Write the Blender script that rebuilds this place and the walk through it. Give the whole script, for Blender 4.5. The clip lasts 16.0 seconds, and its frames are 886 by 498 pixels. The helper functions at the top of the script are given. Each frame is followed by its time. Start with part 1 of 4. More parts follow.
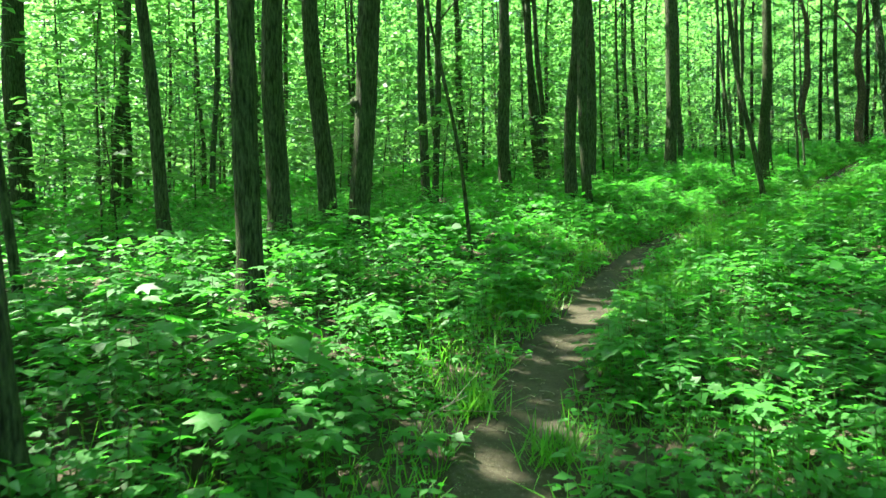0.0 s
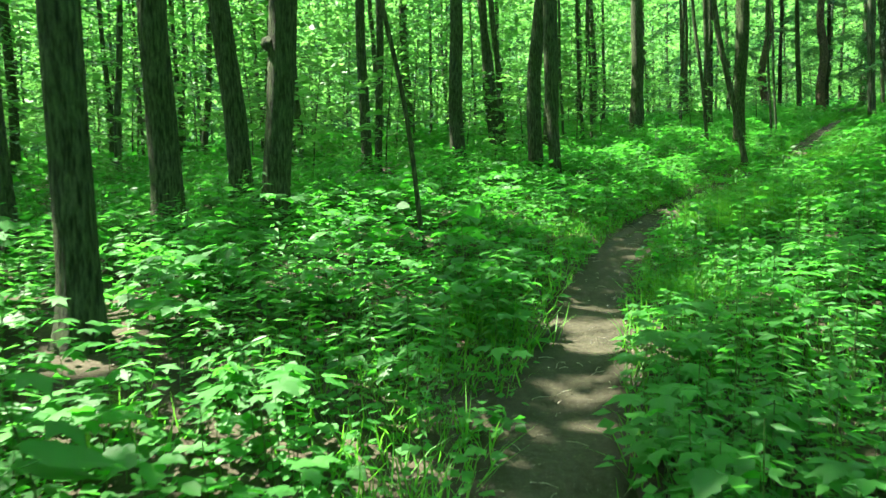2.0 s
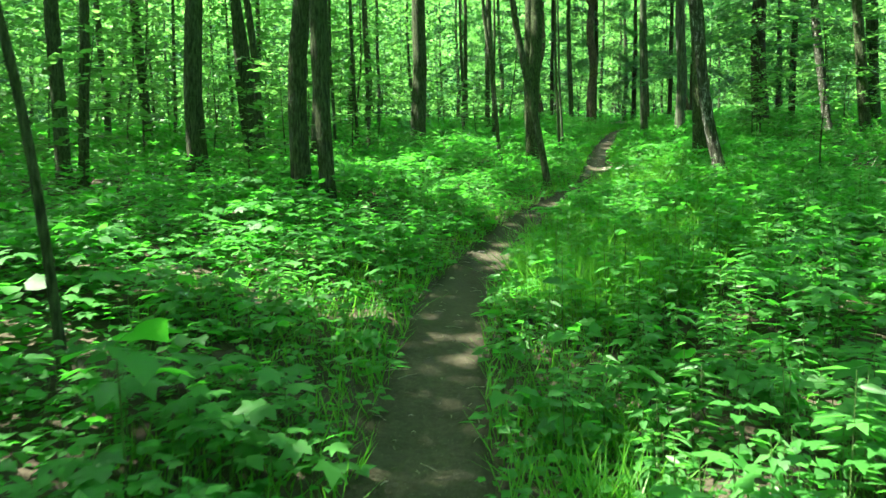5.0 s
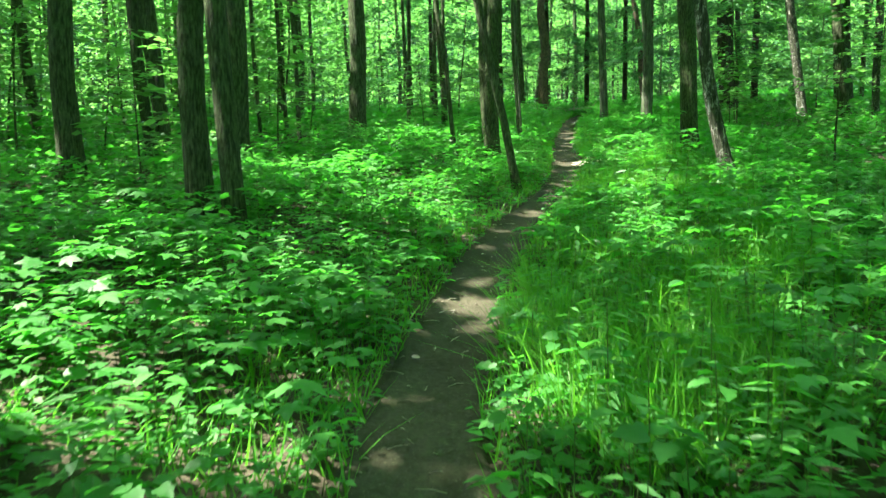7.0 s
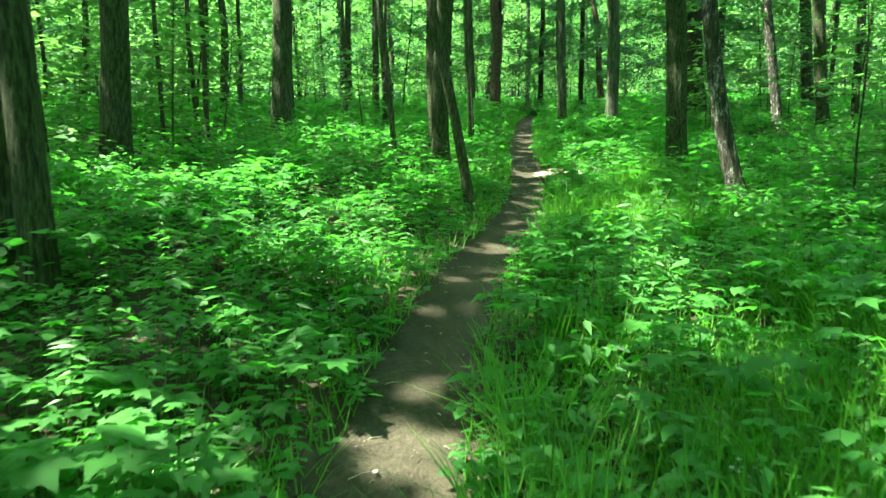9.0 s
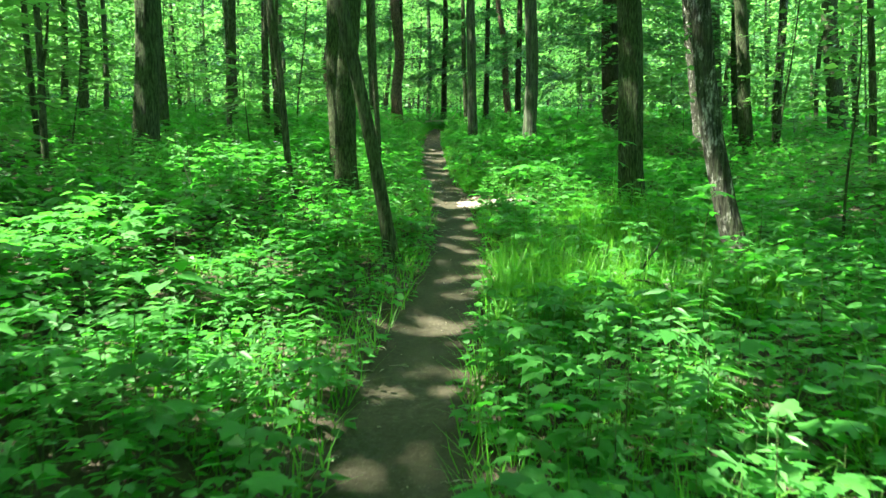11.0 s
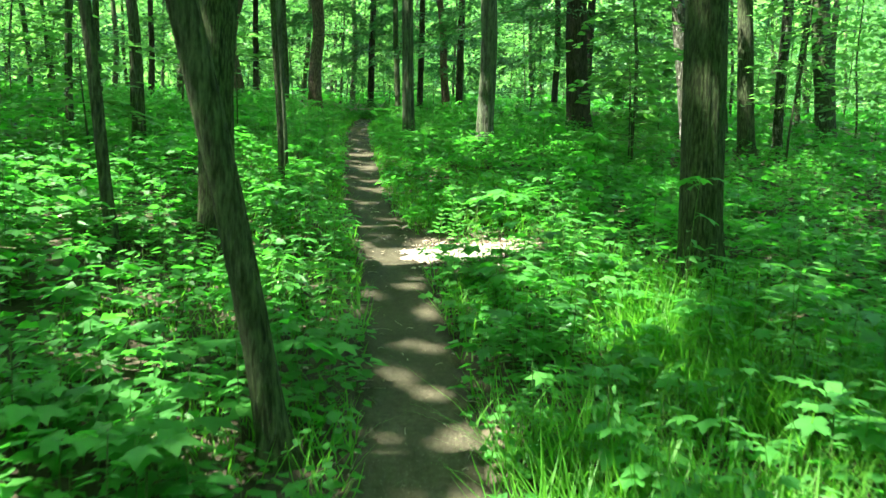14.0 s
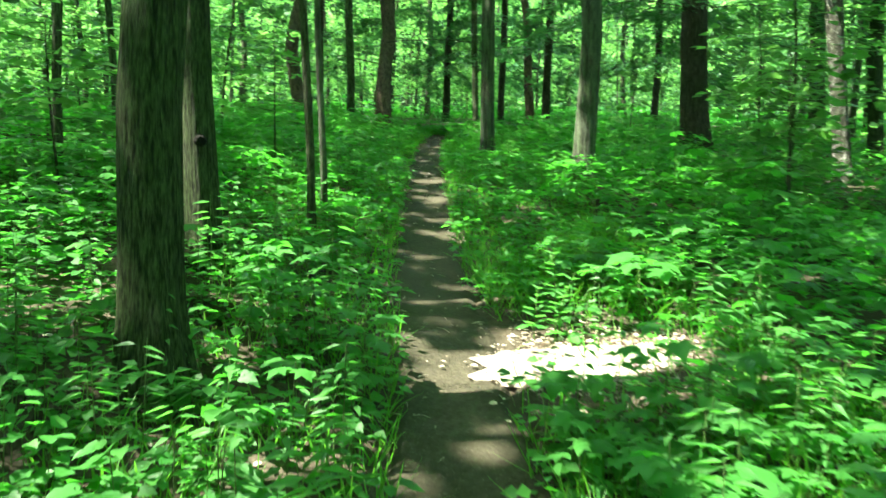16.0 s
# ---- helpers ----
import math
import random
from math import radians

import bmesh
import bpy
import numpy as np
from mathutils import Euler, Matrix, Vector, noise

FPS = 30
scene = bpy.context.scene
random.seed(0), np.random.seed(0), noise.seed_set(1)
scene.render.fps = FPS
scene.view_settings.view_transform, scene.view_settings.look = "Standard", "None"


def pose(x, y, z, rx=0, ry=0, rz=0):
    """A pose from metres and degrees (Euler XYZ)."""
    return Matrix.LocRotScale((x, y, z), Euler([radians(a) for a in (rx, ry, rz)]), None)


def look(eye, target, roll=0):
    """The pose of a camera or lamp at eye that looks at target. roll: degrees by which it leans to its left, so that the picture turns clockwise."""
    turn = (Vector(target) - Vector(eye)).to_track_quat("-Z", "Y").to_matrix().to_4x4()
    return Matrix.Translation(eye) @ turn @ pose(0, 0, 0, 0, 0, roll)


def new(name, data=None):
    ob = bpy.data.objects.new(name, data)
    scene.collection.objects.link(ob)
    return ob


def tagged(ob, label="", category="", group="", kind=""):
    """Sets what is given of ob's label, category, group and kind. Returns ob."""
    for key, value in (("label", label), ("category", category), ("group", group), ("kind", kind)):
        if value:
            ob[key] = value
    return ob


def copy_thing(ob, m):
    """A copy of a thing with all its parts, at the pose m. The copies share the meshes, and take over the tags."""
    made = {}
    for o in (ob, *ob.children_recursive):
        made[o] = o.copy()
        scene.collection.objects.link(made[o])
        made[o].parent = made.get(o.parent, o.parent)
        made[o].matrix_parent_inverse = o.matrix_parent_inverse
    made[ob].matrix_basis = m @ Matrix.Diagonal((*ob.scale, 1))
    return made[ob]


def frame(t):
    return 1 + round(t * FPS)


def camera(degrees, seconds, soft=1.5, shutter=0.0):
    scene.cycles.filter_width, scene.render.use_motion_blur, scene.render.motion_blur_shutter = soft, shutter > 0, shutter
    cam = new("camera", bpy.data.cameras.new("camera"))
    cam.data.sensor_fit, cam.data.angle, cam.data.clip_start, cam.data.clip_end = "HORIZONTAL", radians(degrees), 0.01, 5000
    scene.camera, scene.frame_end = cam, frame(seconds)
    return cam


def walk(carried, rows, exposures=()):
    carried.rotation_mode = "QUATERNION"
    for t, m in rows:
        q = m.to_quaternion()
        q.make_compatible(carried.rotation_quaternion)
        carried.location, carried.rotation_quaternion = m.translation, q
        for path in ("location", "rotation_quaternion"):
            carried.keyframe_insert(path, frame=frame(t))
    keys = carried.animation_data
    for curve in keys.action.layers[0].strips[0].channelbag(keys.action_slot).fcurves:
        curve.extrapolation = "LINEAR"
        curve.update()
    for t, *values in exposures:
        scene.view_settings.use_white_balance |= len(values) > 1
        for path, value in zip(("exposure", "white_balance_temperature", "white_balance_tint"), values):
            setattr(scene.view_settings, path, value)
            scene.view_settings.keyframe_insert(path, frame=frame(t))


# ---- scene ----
cam = camera(60.6, 16.0, soft=1.5, shutter=0.35)
PATH = [
    (0, (-0.038, 0.003, 1.503), (-0.019, 2.002, 1.443), -0.8),
    (0.5, (-0.022, 0.575, 1.545), (0.015, 2.573, 1.479), -0.9),
    (1, (-0.033, 1.126, 1.555), (0.065, 3.121, 1.457), -1.6),
    (1.5, (0.01, 1.704, 1.572), (0.147, 3.694, 1.428), -1.2),
    (2, (0.028, 2.257, 1.631), (0.185, 4.245, 1.482), -1.2),
    (2.5, (0.082, 2.818, 1.691), (0.344, 4.798, 1.573), -1.4),
    (3, (0.176, 3.399, 1.749), (0.53, 5.366, 1.662), -0.3),
    (3.5, (0.265, 3.971, 1.808), (0.783, 5.9, 1.694), -0.7),
    (4, (0.458, 4.547, 1.837), (1.088, 6.438, 1.676), 0.7),
    (4.5, (0.59, 5.162, 1.883), (1.253, 7.043, 1.723), 0.4),
    (4.7, (0.661, 5.343, 1.934), (1.357, 7.212, 1.781), -0.1),
    (6.8, (1.557, 7.761, 2.192), (2.419, 9.555, 1.996), -0.6),
    (7, (1.634, 7.981, 2.246), (2.511, 9.768, 2.053), -1.2),
    (7.5, (1.9, 8.482, 2.287), (2.821, 10.25, 2.127), -1.2),
    (8, (2.189, 9.089, 2.312), (3.105, 10.859, 2.139), -1.7),
    (8.5, (2.492, 9.576, 2.398), (3.457, 11.315, 2.186), -1.2),
    (8.7, (2.627, 9.771, 2.445), (3.606, 11.502, 2.233), -0.5),
    (10.8, (3.579, 11.778, 2.753), (4.789, 13.36, 2.564), -0.1),
    (11, (3.715, 11.986, 2.773), (4.952, 13.548, 2.59), 0.4),
    (11.5, (4.097, 12.551, 2.868), (5.348, 14.101, 2.689), 1.1),
    (12, (4.452, 13.088, 2.953), (5.771, 14.578, 2.752), 1.2),
    (12.5, (4.853, 13.577, 3.058), (6.193, 15.046, 2.845), 1.8),
    (13, (5.233, 14.164, 3.128), (6.59, 15.616, 2.902), 0.9),
    (13.5, (5.67, 14.646, 3.187), (7.05, 16.072, 2.938), 0.9),
    (14, (6.056, 15.134, 3.247), (7.443, 16.558, 3.025), 1.4),
    (14.5, (6.454, 15.635, 3.327), (7.864, 17.04, 3.13), 2.0),
    (15, (6.97, 16.161, 3.405), (8.331, 17.611, 3.191), 2.6),
    (15.5, (7.415, 16.717, 3.438), (8.757, 18.181, 3.203), 1.4),
    (16, (7.852, 17.178, 3.474), (9.088, 18.739, 3.281), 1.6),
]
walk(cam, [(t, look(eye, target, roll)) for t, eye, target, roll in PATH], [(0.0, 3.64, 6750, 6.5), (8.0, 3.77, 6750, 6.5), (12.5, 3.78, 6750, 6.5), (15.0, 3.9, 6750, 6.5), (16.0, 3.84, 6750, 6.5)])

# ---- light ----
SUN_AZ, SUN_EL = math.atan2(-0.80, 0.42), radians(60)
SUN_WAY = Vector((math.sin(SUN_AZ) * math.cos(SUN_EL), math.cos(SUN_AZ) * math.cos(SUN_EL), math.sin(SUN_EL)))
world = bpy.data.worlds.new("sky")
scene.world = world
world.use_nodes = True
wn = world.node_tree.nodes
sky = wn.new("ShaderNodeTexSky")
sky.sky_type, sky.sun_disc = "NISHITA", False
sky.sun_elevation, sky.sun_rotation = SUN_EL, SUN_AZ
sky.air_density, sky.dust_density = 1.0, 1.2
wn["Background"].inputs["Strength"].default_value = 0.15
world.node_tree.links.new(sky.outputs[0], wn["Background"].inputs["Color"])
sun_data = bpy.data.lights.new("sun", "SUN")
sun_data.energy, sun_data.angle, sun_data.color = 3.1, radians(0.55), (1.0, 0.95, 0.86)
sun = new("sun", sun_data)
sun.matrix_world = look(SUN_WAY * 60, (0, 0, 0))

# ---- materials ----


def ramp(nt, src, stops):
    r = nt.nodes.new("ShaderNodeValToRGB")
    el = r.color_ramp.elements
    while len(el) < len(stops):
        el.new(0.5)
    for e, (p, c) in zip(el, stops):
        e.position, e.color = p, (*c, 1)
    nt.links.new(src, r.inputs[0])
    return r.outputs[0]


def noise_tex(nt, scale, detail=4, stretch=(1, 1, 1), rough=0.6):
    co = nt.nodes.new("ShaderNodeTexCoord")
    mp = nt.nodes.new("ShaderNodeMapping")
    mp.inputs["Scale"].default_value = stretch
    nt.links.new(co.outputs["Object"], mp.inputs["Vector"])
    n = nt.nodes.new("ShaderNodeTexNoise")
    n.inputs["Scale"].default_value, n.inputs["Detail"].default_value = scale, detail
    n.inputs["Roughness"].default_value = rough
    nt.links.new(mp.outputs[0], n.inputs["Vector"])
    return n.outputs["Fac"]


def mixed(nt, a, b, fac, mode="MIX"):
    m = nt.nodes.new("ShaderNodeMix")
    m.data_type, m.blend_type = "RGBA", mode
    for sock, v in ((m.inputs[6], a), (m.inputs[7], b), (m.inputs[0], fac)):
        if isinstance(v, bpy.types.NodeSocket):
            nt.links.new(v, sock)
        else:
            sock.default_value = v if isinstance(v, float) else (*v, 1)
    return m.outputs[2]


def bumped(nt, bsdf, height, strength, distance):
    b = nt.nodes.new("ShaderNodeBump")
    b.inputs["Strength"].default_value, b.inputs["Distance"].default_value = strength, distance
    nt.links.new(height, b.inputs["Height"])
    nt.links.new(b.outputs[0], bsdf.inputs["Normal"])


def fresh(name):
    m = bpy.data.materials.new(name)
    m.use_nodes = True
    return m, m.node_tree, m.node_tree.nodes["Principled BSDF"]


def leaf_material(name, dark, mid, light, through_colour, gloss=0.48, thin=0.5):
    m, nt, p = fresh(name)
    geo = nt.nodes.new("ShaderNodeNewGeometry")
    col = ramp(nt, geo.outputs["Random Per Island"], [(0.0, dark), (0.55, mid), (1.0, light)])
    col = mixed(nt, col, (0.5, 0.5, 0.5), ramp(nt, noise_tex(nt, 0.7, 3), [(0.35, (0.0,) * 3), (0.75, (0.3,) * 3)]), "OVERLAY")
    nt.links.new(mixed(nt, col, mid, ramp(nt, noise_tex(nt, 60, 3), [(0.4, (0.0,) * 3), (0.7, (0.5,) * 3)])), p.inputs["Base Color"])
    p.inputs["Roughness"].default_value = gloss
    p.inputs["Specular IOR Level"].default_value = 0.36
    bumped(nt, p, noise_tex(nt, 45, 3), 0.25, 0.004)
    tr = nt.nodes.new("ShaderNodeBsdfTranslucent")
    nt.links.new(mixed(nt, through_colour, col, 0.25), tr.inputs["Color"])
    mx = nt.nodes.new("ShaderNodeMixShader")
    mx.inputs[0].default_value = thin
    nt.links.new(p.outputs[0], mx.inputs[1])
    nt.links.new(tr.outputs[0], mx.inputs[2])
    nt.links.new(mx.outputs[0], nt.nodes["Material Output"].inputs["Surface"])
    return m


def bark_material(name, dark, light, moss_and_light, grain=9.0, patch=None):
    m, nt, p = fresh(name)
    ridge = noise_tex(nt, grain, 6, (5, 5, 0.75), 0.65)
    furrow = noise_tex(nt, grain * 0.9, 3, (6, 6, 1.1), 0.5)
    fine = noise_tex(nt, 55, 5, (1, 1, 0.4))
    # mossy patches, spread wider to tint trunks with green light from the leaves
    col = mixed(nt, light, moss_and_light, ramp(nt, noise_tex(nt, 1.7, 5), [(0.30, (0.0,) * 3), (0.58, (0.8,) * 3)]))
    if patch:
        col = mixed(nt, col, patch, ramp(nt, noise_tex(nt, 9.0, 7, (1.6, 1.6, 0.7), 0.75), [(0.54, (0.0,) * 3), (0.58, (1.0,) * 3)]))
    col = mixed(nt, dark, col, ramp(nt, ridge, [(0.36, (0.0,) * 3), (0.58, (1.0,) * 3)]))
    col = mixed(nt, col, ramp(nt, furrow, [(0.34, (0.16,) * 3), (0.56, (0.62,) * 3)]), 0.75, "OVERLAY")
    col = mixed(nt, col, ramp(nt, fine, [(0.3, (0.25,) * 3), (0.75, (0.9,) * 3)]), 0.5, "OVERLAY")
    nt.links.new(col, p.inputs["Base Color"])
    p.inputs["Roughness"].default_value = 0.88
    p.inputs["Specular IOR Level"].default_value = 0.2
    bumped(nt, p, ridge, 1.0, 0.06)
    return m


def earth_material(name, dark, light, flecks, rough=0.95):
    m, nt, p = fresh(name)
    col = ramp(nt, noise_tex(nt, 2.2, 6), [(0.3, dark), (0.7, light)])
    col = mixed(nt, col, flecks, ramp(nt, noise_tex(nt, 75, 4), [(0.6, (0.0,) * 3), (0.72, (0.8,) * 3)]))
    col = mixed(nt, col, ramp(nt, noise_tex(nt, 26, 5), [(0.3, (0.25,) * 3), (0.7, (0.75,) * 3)]), 0.6, "OVERLAY")
    nt.links.new(col, p.inputs["Base Color"])
    p.inputs["Roughness"].default_value = rough
    p.inputs["Specular IOR Level"].default_value = 0.15
    bumped(nt, p, noise_tex(nt, 38, 6), 0.8, 0.02)
    return m


LEAF_BROAD = leaf_material("broad_leaf", (0.021, 0.104, 0.021), (0.037, 0.172, 0.029), (0.066, 0.252, 0.045), (0.075, 0.49, 0.030), 0.52)
LEAF_LANCE = leaf_material("lance_leaf", (0.032, 0.125, 0.030), (0.058, 0.200, 0.048), (0.105, 0.290, 0.080), (0.10, 0.46, 0.045), 0.46)
LEAF_GRASS = leaf_material("grass_blade", (0.036, 0.155, 0.014), (0.060, 0.230, 0.020), (0.105, 0.320, 0.034), (0.13, 0.46, 0.03), 0.5)
LEAF_TREE = leaf_material("tree_leaf", (0.020, 0.085, 0.020), (0.044, 0.150, 0.034), (0.100, 0.250, 0.066), (0.17, 0.47, 0.080), 0.48, 0.55)
LEAF_NEEDLE = leaf_material("needle_spray", (0.018, 0.070, 0.022), (0.032, 0.115, 0.032), (0.055, 0.165, 0.050), (0.06, 0.27, 0.05), 0.5, 0.42)
# dry-leaf tones are raised so that litter in the sun patch looks white
LEAF_DRY = leaf_material("dry_leaf", (0.100, 0.070, 0.046), (0.31, 0.26, 0.20), (0.58, 0.51, 0.42), (0.20, 0.11, 0.05), 0.7, 0.15)
PETAL = leaf_material("pale_petal", (0.50, 0.40, 0.62), (0.62, 0.52, 0.72), (0.75, 0.68, 0.82), (0.60, 0.48, 0.70), 0.6, 0.35)
STEM = bark_material("green_stem", (0.06, 0.14, 0.03), (0.12, 0.24, 0.06), (0.09, 0.18, 0.04), 20)
BARK = {
    "maple": bark_material("maple_bark", (0.018, 0.023, 0.011), (0.076, 0.092, 0.050), (0.050, 0.080, 0.028)),
    "ridged": bark_material("ridged_bark", (0.011, 0.017, 0.006), (0.066, 0.088, 0.038), (0.044, 0.078, 0.022), 13),
    "grey": bark_material("smooth_grey_bark", (0.036, 0.044, 0.028), (0.082, 0.098, 0.066), (0.048, 0.076, 0.030), 4),
    "birch": bark_material("flaking_pale_bark", (0.012, 0.013, 0.009), (0.066, 0.070, 0.050), (0.046, 0.062, 0.030), 7, (0.30, 0.31, 0.27)),
    "dead": bark_material("dead_wood", (0.050, 0.034, 0.024), (0.170, 0.110, 0.080), (0.070, 0.065, 0.040), 8),
    "hemlock": bark_material("dark_furrowed_bark", (0.020, 0.016, 0.012), (0.070, 0.054, 0.040), (0.035, 0.040, 0.022), 8),
}
SHADED_KNOT = bark_material("shaded_knot", (0.003, 0.004, 0.002), (0.010, 0.011, 0.007), (0.007, 0.010, 0.004), 12)
BARE_WOOD = bark_material("bleached_wood", (0.22, 0.19, 0.15), (0.48, 0.44, 0.37), (0.26, 0.26, 0.18), 8)
EARTH = earth_material("forest_floor_earth", (0.034, 0.030, 0.019), (0.066, 0.057, 0.037), (0.12, 0.104, 0.075))
DIRT = earth_material("trodden_dirt", (0.028, 0.027, 0.016), (0.053, 0.049, 0.031), (0.15, 0.13, 0.095))
STONE = earth_material("pebble_stone", (0.18, 0.16, 0.14), (0.34, 0.31, 0.28), (0.42, 0.40, 0.36), 0.8)

# ---- lie of the land ----
TRAIL = [(-0.1, -14), (-0.05, 0), (0.05, 2), (0.25, 3.5), (0.47, 4.5), (0.83, 5.6), (1.4, 7.4), (2.05, 9.0), (3.1, 11.2), (4.0, 12.55),
         (5.2, 14.2), (6.4, 15.6), (7.5, 16.7), (8.1, 17.35), (9.0, 18.4), (10.3, 20.15), (11.5, 21.95), (13.1, 24.15), (16.4, 28.5), (18.4, 31.0), (20.4, 33.2)]


def smooth_line(pts, step):
    p = np.array(pts, float)
    q = np.vstack([2 * p[0] - p[1], p, 2 * p[-1] - p[-2]])
    out = []
    for i in range(1, len(q) - 2):
        n = max(2, int(np.hypot(*(q[i + 1] - q[i])) / step))
        for t in np.arange(n) / n:
            a, b, c, d = q[i - 1:i + 3]
            out.append(0.5 * (2 * b + (c - a) * t + (2 * a - 5 * b + 4 * c - d) * t * t + (3 * b - a - 3 * c + d) * t ** 3))
    out.append(p[-1])
    return np.array(out)


LINE = smooth_line(TRAIL, 0.5)


def trail_distance(x, y):
    """Distance from the trail's middle line, and the side (+ is to the right)."""
    x, y = np.asarray(x, float), np.asarray(y, float)
    best, side = np.full(x.shape, 1e9), np.ones(x.shape)
    for a, b in zip(LINE[:-1], LINE[1:]):
        ab = b - a
        t = np.clip(((x - a[0]) * ab[0] + (y - a[1]) * ab[1]) / (ab @ ab), 0, 1)
        dx, dy = x - a[0] - ab[0] * t, y - a[1] - ab[1] * t
        d = np.hypot(dx, dy)
        near = d < best
        best = np.where(near, d, best)
        side = np.where(near, np.sign(ab[1] * dx - ab[0] * dy), side)
    return best, side


def vnoise(x, y, scale, seed):
    g = np.random.RandomState(seed).rand(256, 256)
    u, v = np.asarray(x) / scale + 1000.0, np.asarray(y) / scale + 1000.0
    i, j = np.floor(u).astype(int), np.floor(v).astype(int)
    f, h = u - i, v - j
    f, h = f * f * (3 - 2 * f), h * h * (3 - 2 * h)
    i0, i1, j0, j1 = i % 256, (i + 1) % 256, j % 256, (j + 1) % 256
    return (g[i0, j0] * (1 - f) + g[i1, j0] * f) * (1 - h) + (g[i0, j1] * (1 - f) + g[i1, j1] * f) * h


def land(x, y, d=None):
    x, y = np.asarray(x, float), np.asarray(y, float)
    u, v = 0.5 * x + 0.866 * y, 0.866 * x - 0.5 * y
    u, v = (18 + 30 * np.tanh((u - 18) / 30)) / 10, np.tanh(v / 10)
    if d is None:
        d = trail_distance(x, y)[0]
    q = np.clip((d - 0.4) / 2.2, 0, 1)
    rough = (vnoise(x, y, 1.3, 5) - 0.5) * 0.10 + (vnoise(x, y, 0.35, 6) - 0.5) * 0.03
    return LAND_C[0] + LAND_C[1] * u + LAND_C[2] * u * u + LAND_C[3] * v + LAND_C[4] * v * u + 0.22 * q * q * (3 - 2 * q) + rough * np.clip(d / 0.8, 0.25, 1)


LAND_C = (-0.2748, 0.9142, 0.1145, -0.9326, 0.2785)


def land_at(x, y):
    return float(land(np.array([x]), np.array([y]))[0])


# ---- mesh helpers ----


def raw_mesh(name, verts, faces_flat, per_face, material):
    me = bpy.data.meshes.new(name)
    n = len(faces_flat) // per_face
    me.vertices.add(len(verts))
    me.vertices.foreach_set("co", np.asarray(verts, np.float32).ravel())
    me.loops.add(len(faces_flat))
    me.loops.foreach_set("vertex_index", np.asarray(faces_flat, np.int32))
    me.polygons.add(n)
    me.polygons.foreach_set("loop_start", np.arange(n, dtype=np.int32) * per_face)
    me.polygons.foreach_set("loop_total", np.full(n, per_face, np.int32))
    me.materials.append(material)
    me.update(calc_edges=True)
    return me


def unit(v):
    return v / np.maximum(np.linalg.norm(v, axis=-1, keepdims=True), 1e-9)


HALF_LEAF = [(-0.07, 0.15, 0.02), (0.03, 0.37, 0.07), (0.24, 0.40, 0.08), (0.37, 0.30, 0.03), (0.55, 0.39, 0.04), (0.76, 0.20, -0.01)]
LOBED_V = np.array([(0, 0, 0), (0.48, 0, -0.04), (1, 0, -0.17)] + HALF_LEAF + [(a, -b, c) for a, b, c in HALF_LEAF])
LOBED_F = np.array([(0, 4, 3), (0, 5, 4), (0, 1, 5), (1, 6, 5), (1, 7, 6), (1, 8, 7), (1, 2, 8), (0, 9, 10), (0, 10, 11), (0, 11, 1), (1, 11, 12), (1, 12, 13), (1, 13, 14), (1, 14, 2)])
HALF_HEART = [(-0.13, 0.14, 0.03), (-0.10, 0.32, 0.05), (0.10, 0.44, 0.06), (0.38, 0.42, 0.05), (0.72, 0.22, 0.0)]
HEART_V = np.array([(0.32, 0, -0.02), (0, 0, 0)] + HALF_HEART + [(1.05, 0, -0.16)] + [(a, -b, c) for a, b, c in HALF_HEART[::-1]])
HALF_PALM = [(-0.10, 0.10, 0.01), (0.02, 0.40, -0.04), (0.24, 0.25, 0.04), (0.62, 0.50, -0.06), (0.60, 0.21, 0.03)]
PALM_V = np.array([(0.34, 0, 0.03), (0, 0, 0)] + HALF_PALM + [(1, 0, -0.14)] + [(a, -b, c) for a, b, c in HALF_PALM[::-1]])
PALM_F = np.array([(0, 1 + (i + 1) % 12, 1 + i) for i in range(12)])
OVAL_V = np.array([(0, 0, 0), (0.28, 0.30, 0.05), (0.68, 0.27, 0.03), (1, 0, -0.08), (0.68, -0.27, 0.03), (0.28, -0.30, 0.05)])
OVAL_F = np.array([(0, 2, 1), (0, 3, 2), (0, 4, 3), (0, 5, 4)])
LANCE_V = np.array([(0, 0, 0), (0.35, 0.12, 0.03), (1, 0, -0.16), (0.35, -0.12, 0.03)])
LANCE_F = np.array([(0, 2, 1), (0, 3, 2)])
KITE_V = np.array([(0, 0, 0), (0.42, 0.36, 0.06), (1, 0, -0.06), (0.42, -0.36, 0.06)])
BLADE_V = np.array([(0, 0.5, 0), (0, -0.5, 0), (0.5, 0.42, 0.06), (0.5, -0.42, 0.06), (1, 0, -0.08)])
BLADE_F = np.array([(0, 1, 3), (0, 3, 2), (2, 3, 4)])


def leaves(tmpl, faces, pos, along, normal, size, width=1.0):
    """Verts and flat triangle indices of many leaves."""
    along = unit(along)
    side = unit(np.cross(normal, along))
    up = np.cross(along, side)
    w = np.broadcast_to(np.asarray(width, float), (len(pos),))
    s = np.asarray(size, float)[:, None, None]
    v = pos[:, None, :] + s * (tmpl[None, :, :1] * along[:, None, :] + w[:, None, None] * tmpl[None, :, 1:2] * side[:, None, :] + tmpl[None, :, 2:] * up[:, None, :])
    f = faces.ravel()[None, :] + (np.arange(len(pos)) * len(tmpl))[:, None]
    return v.reshape(-1, 3), f.ravel()


def joined(chunks):
    vs, fs, o = [], [], 0
    for v, f in chunks:
        vs.append(v)
        fs.append(f + o)
        o += len(v)
    return np.concatenate(vs), np.concatenate(fs)


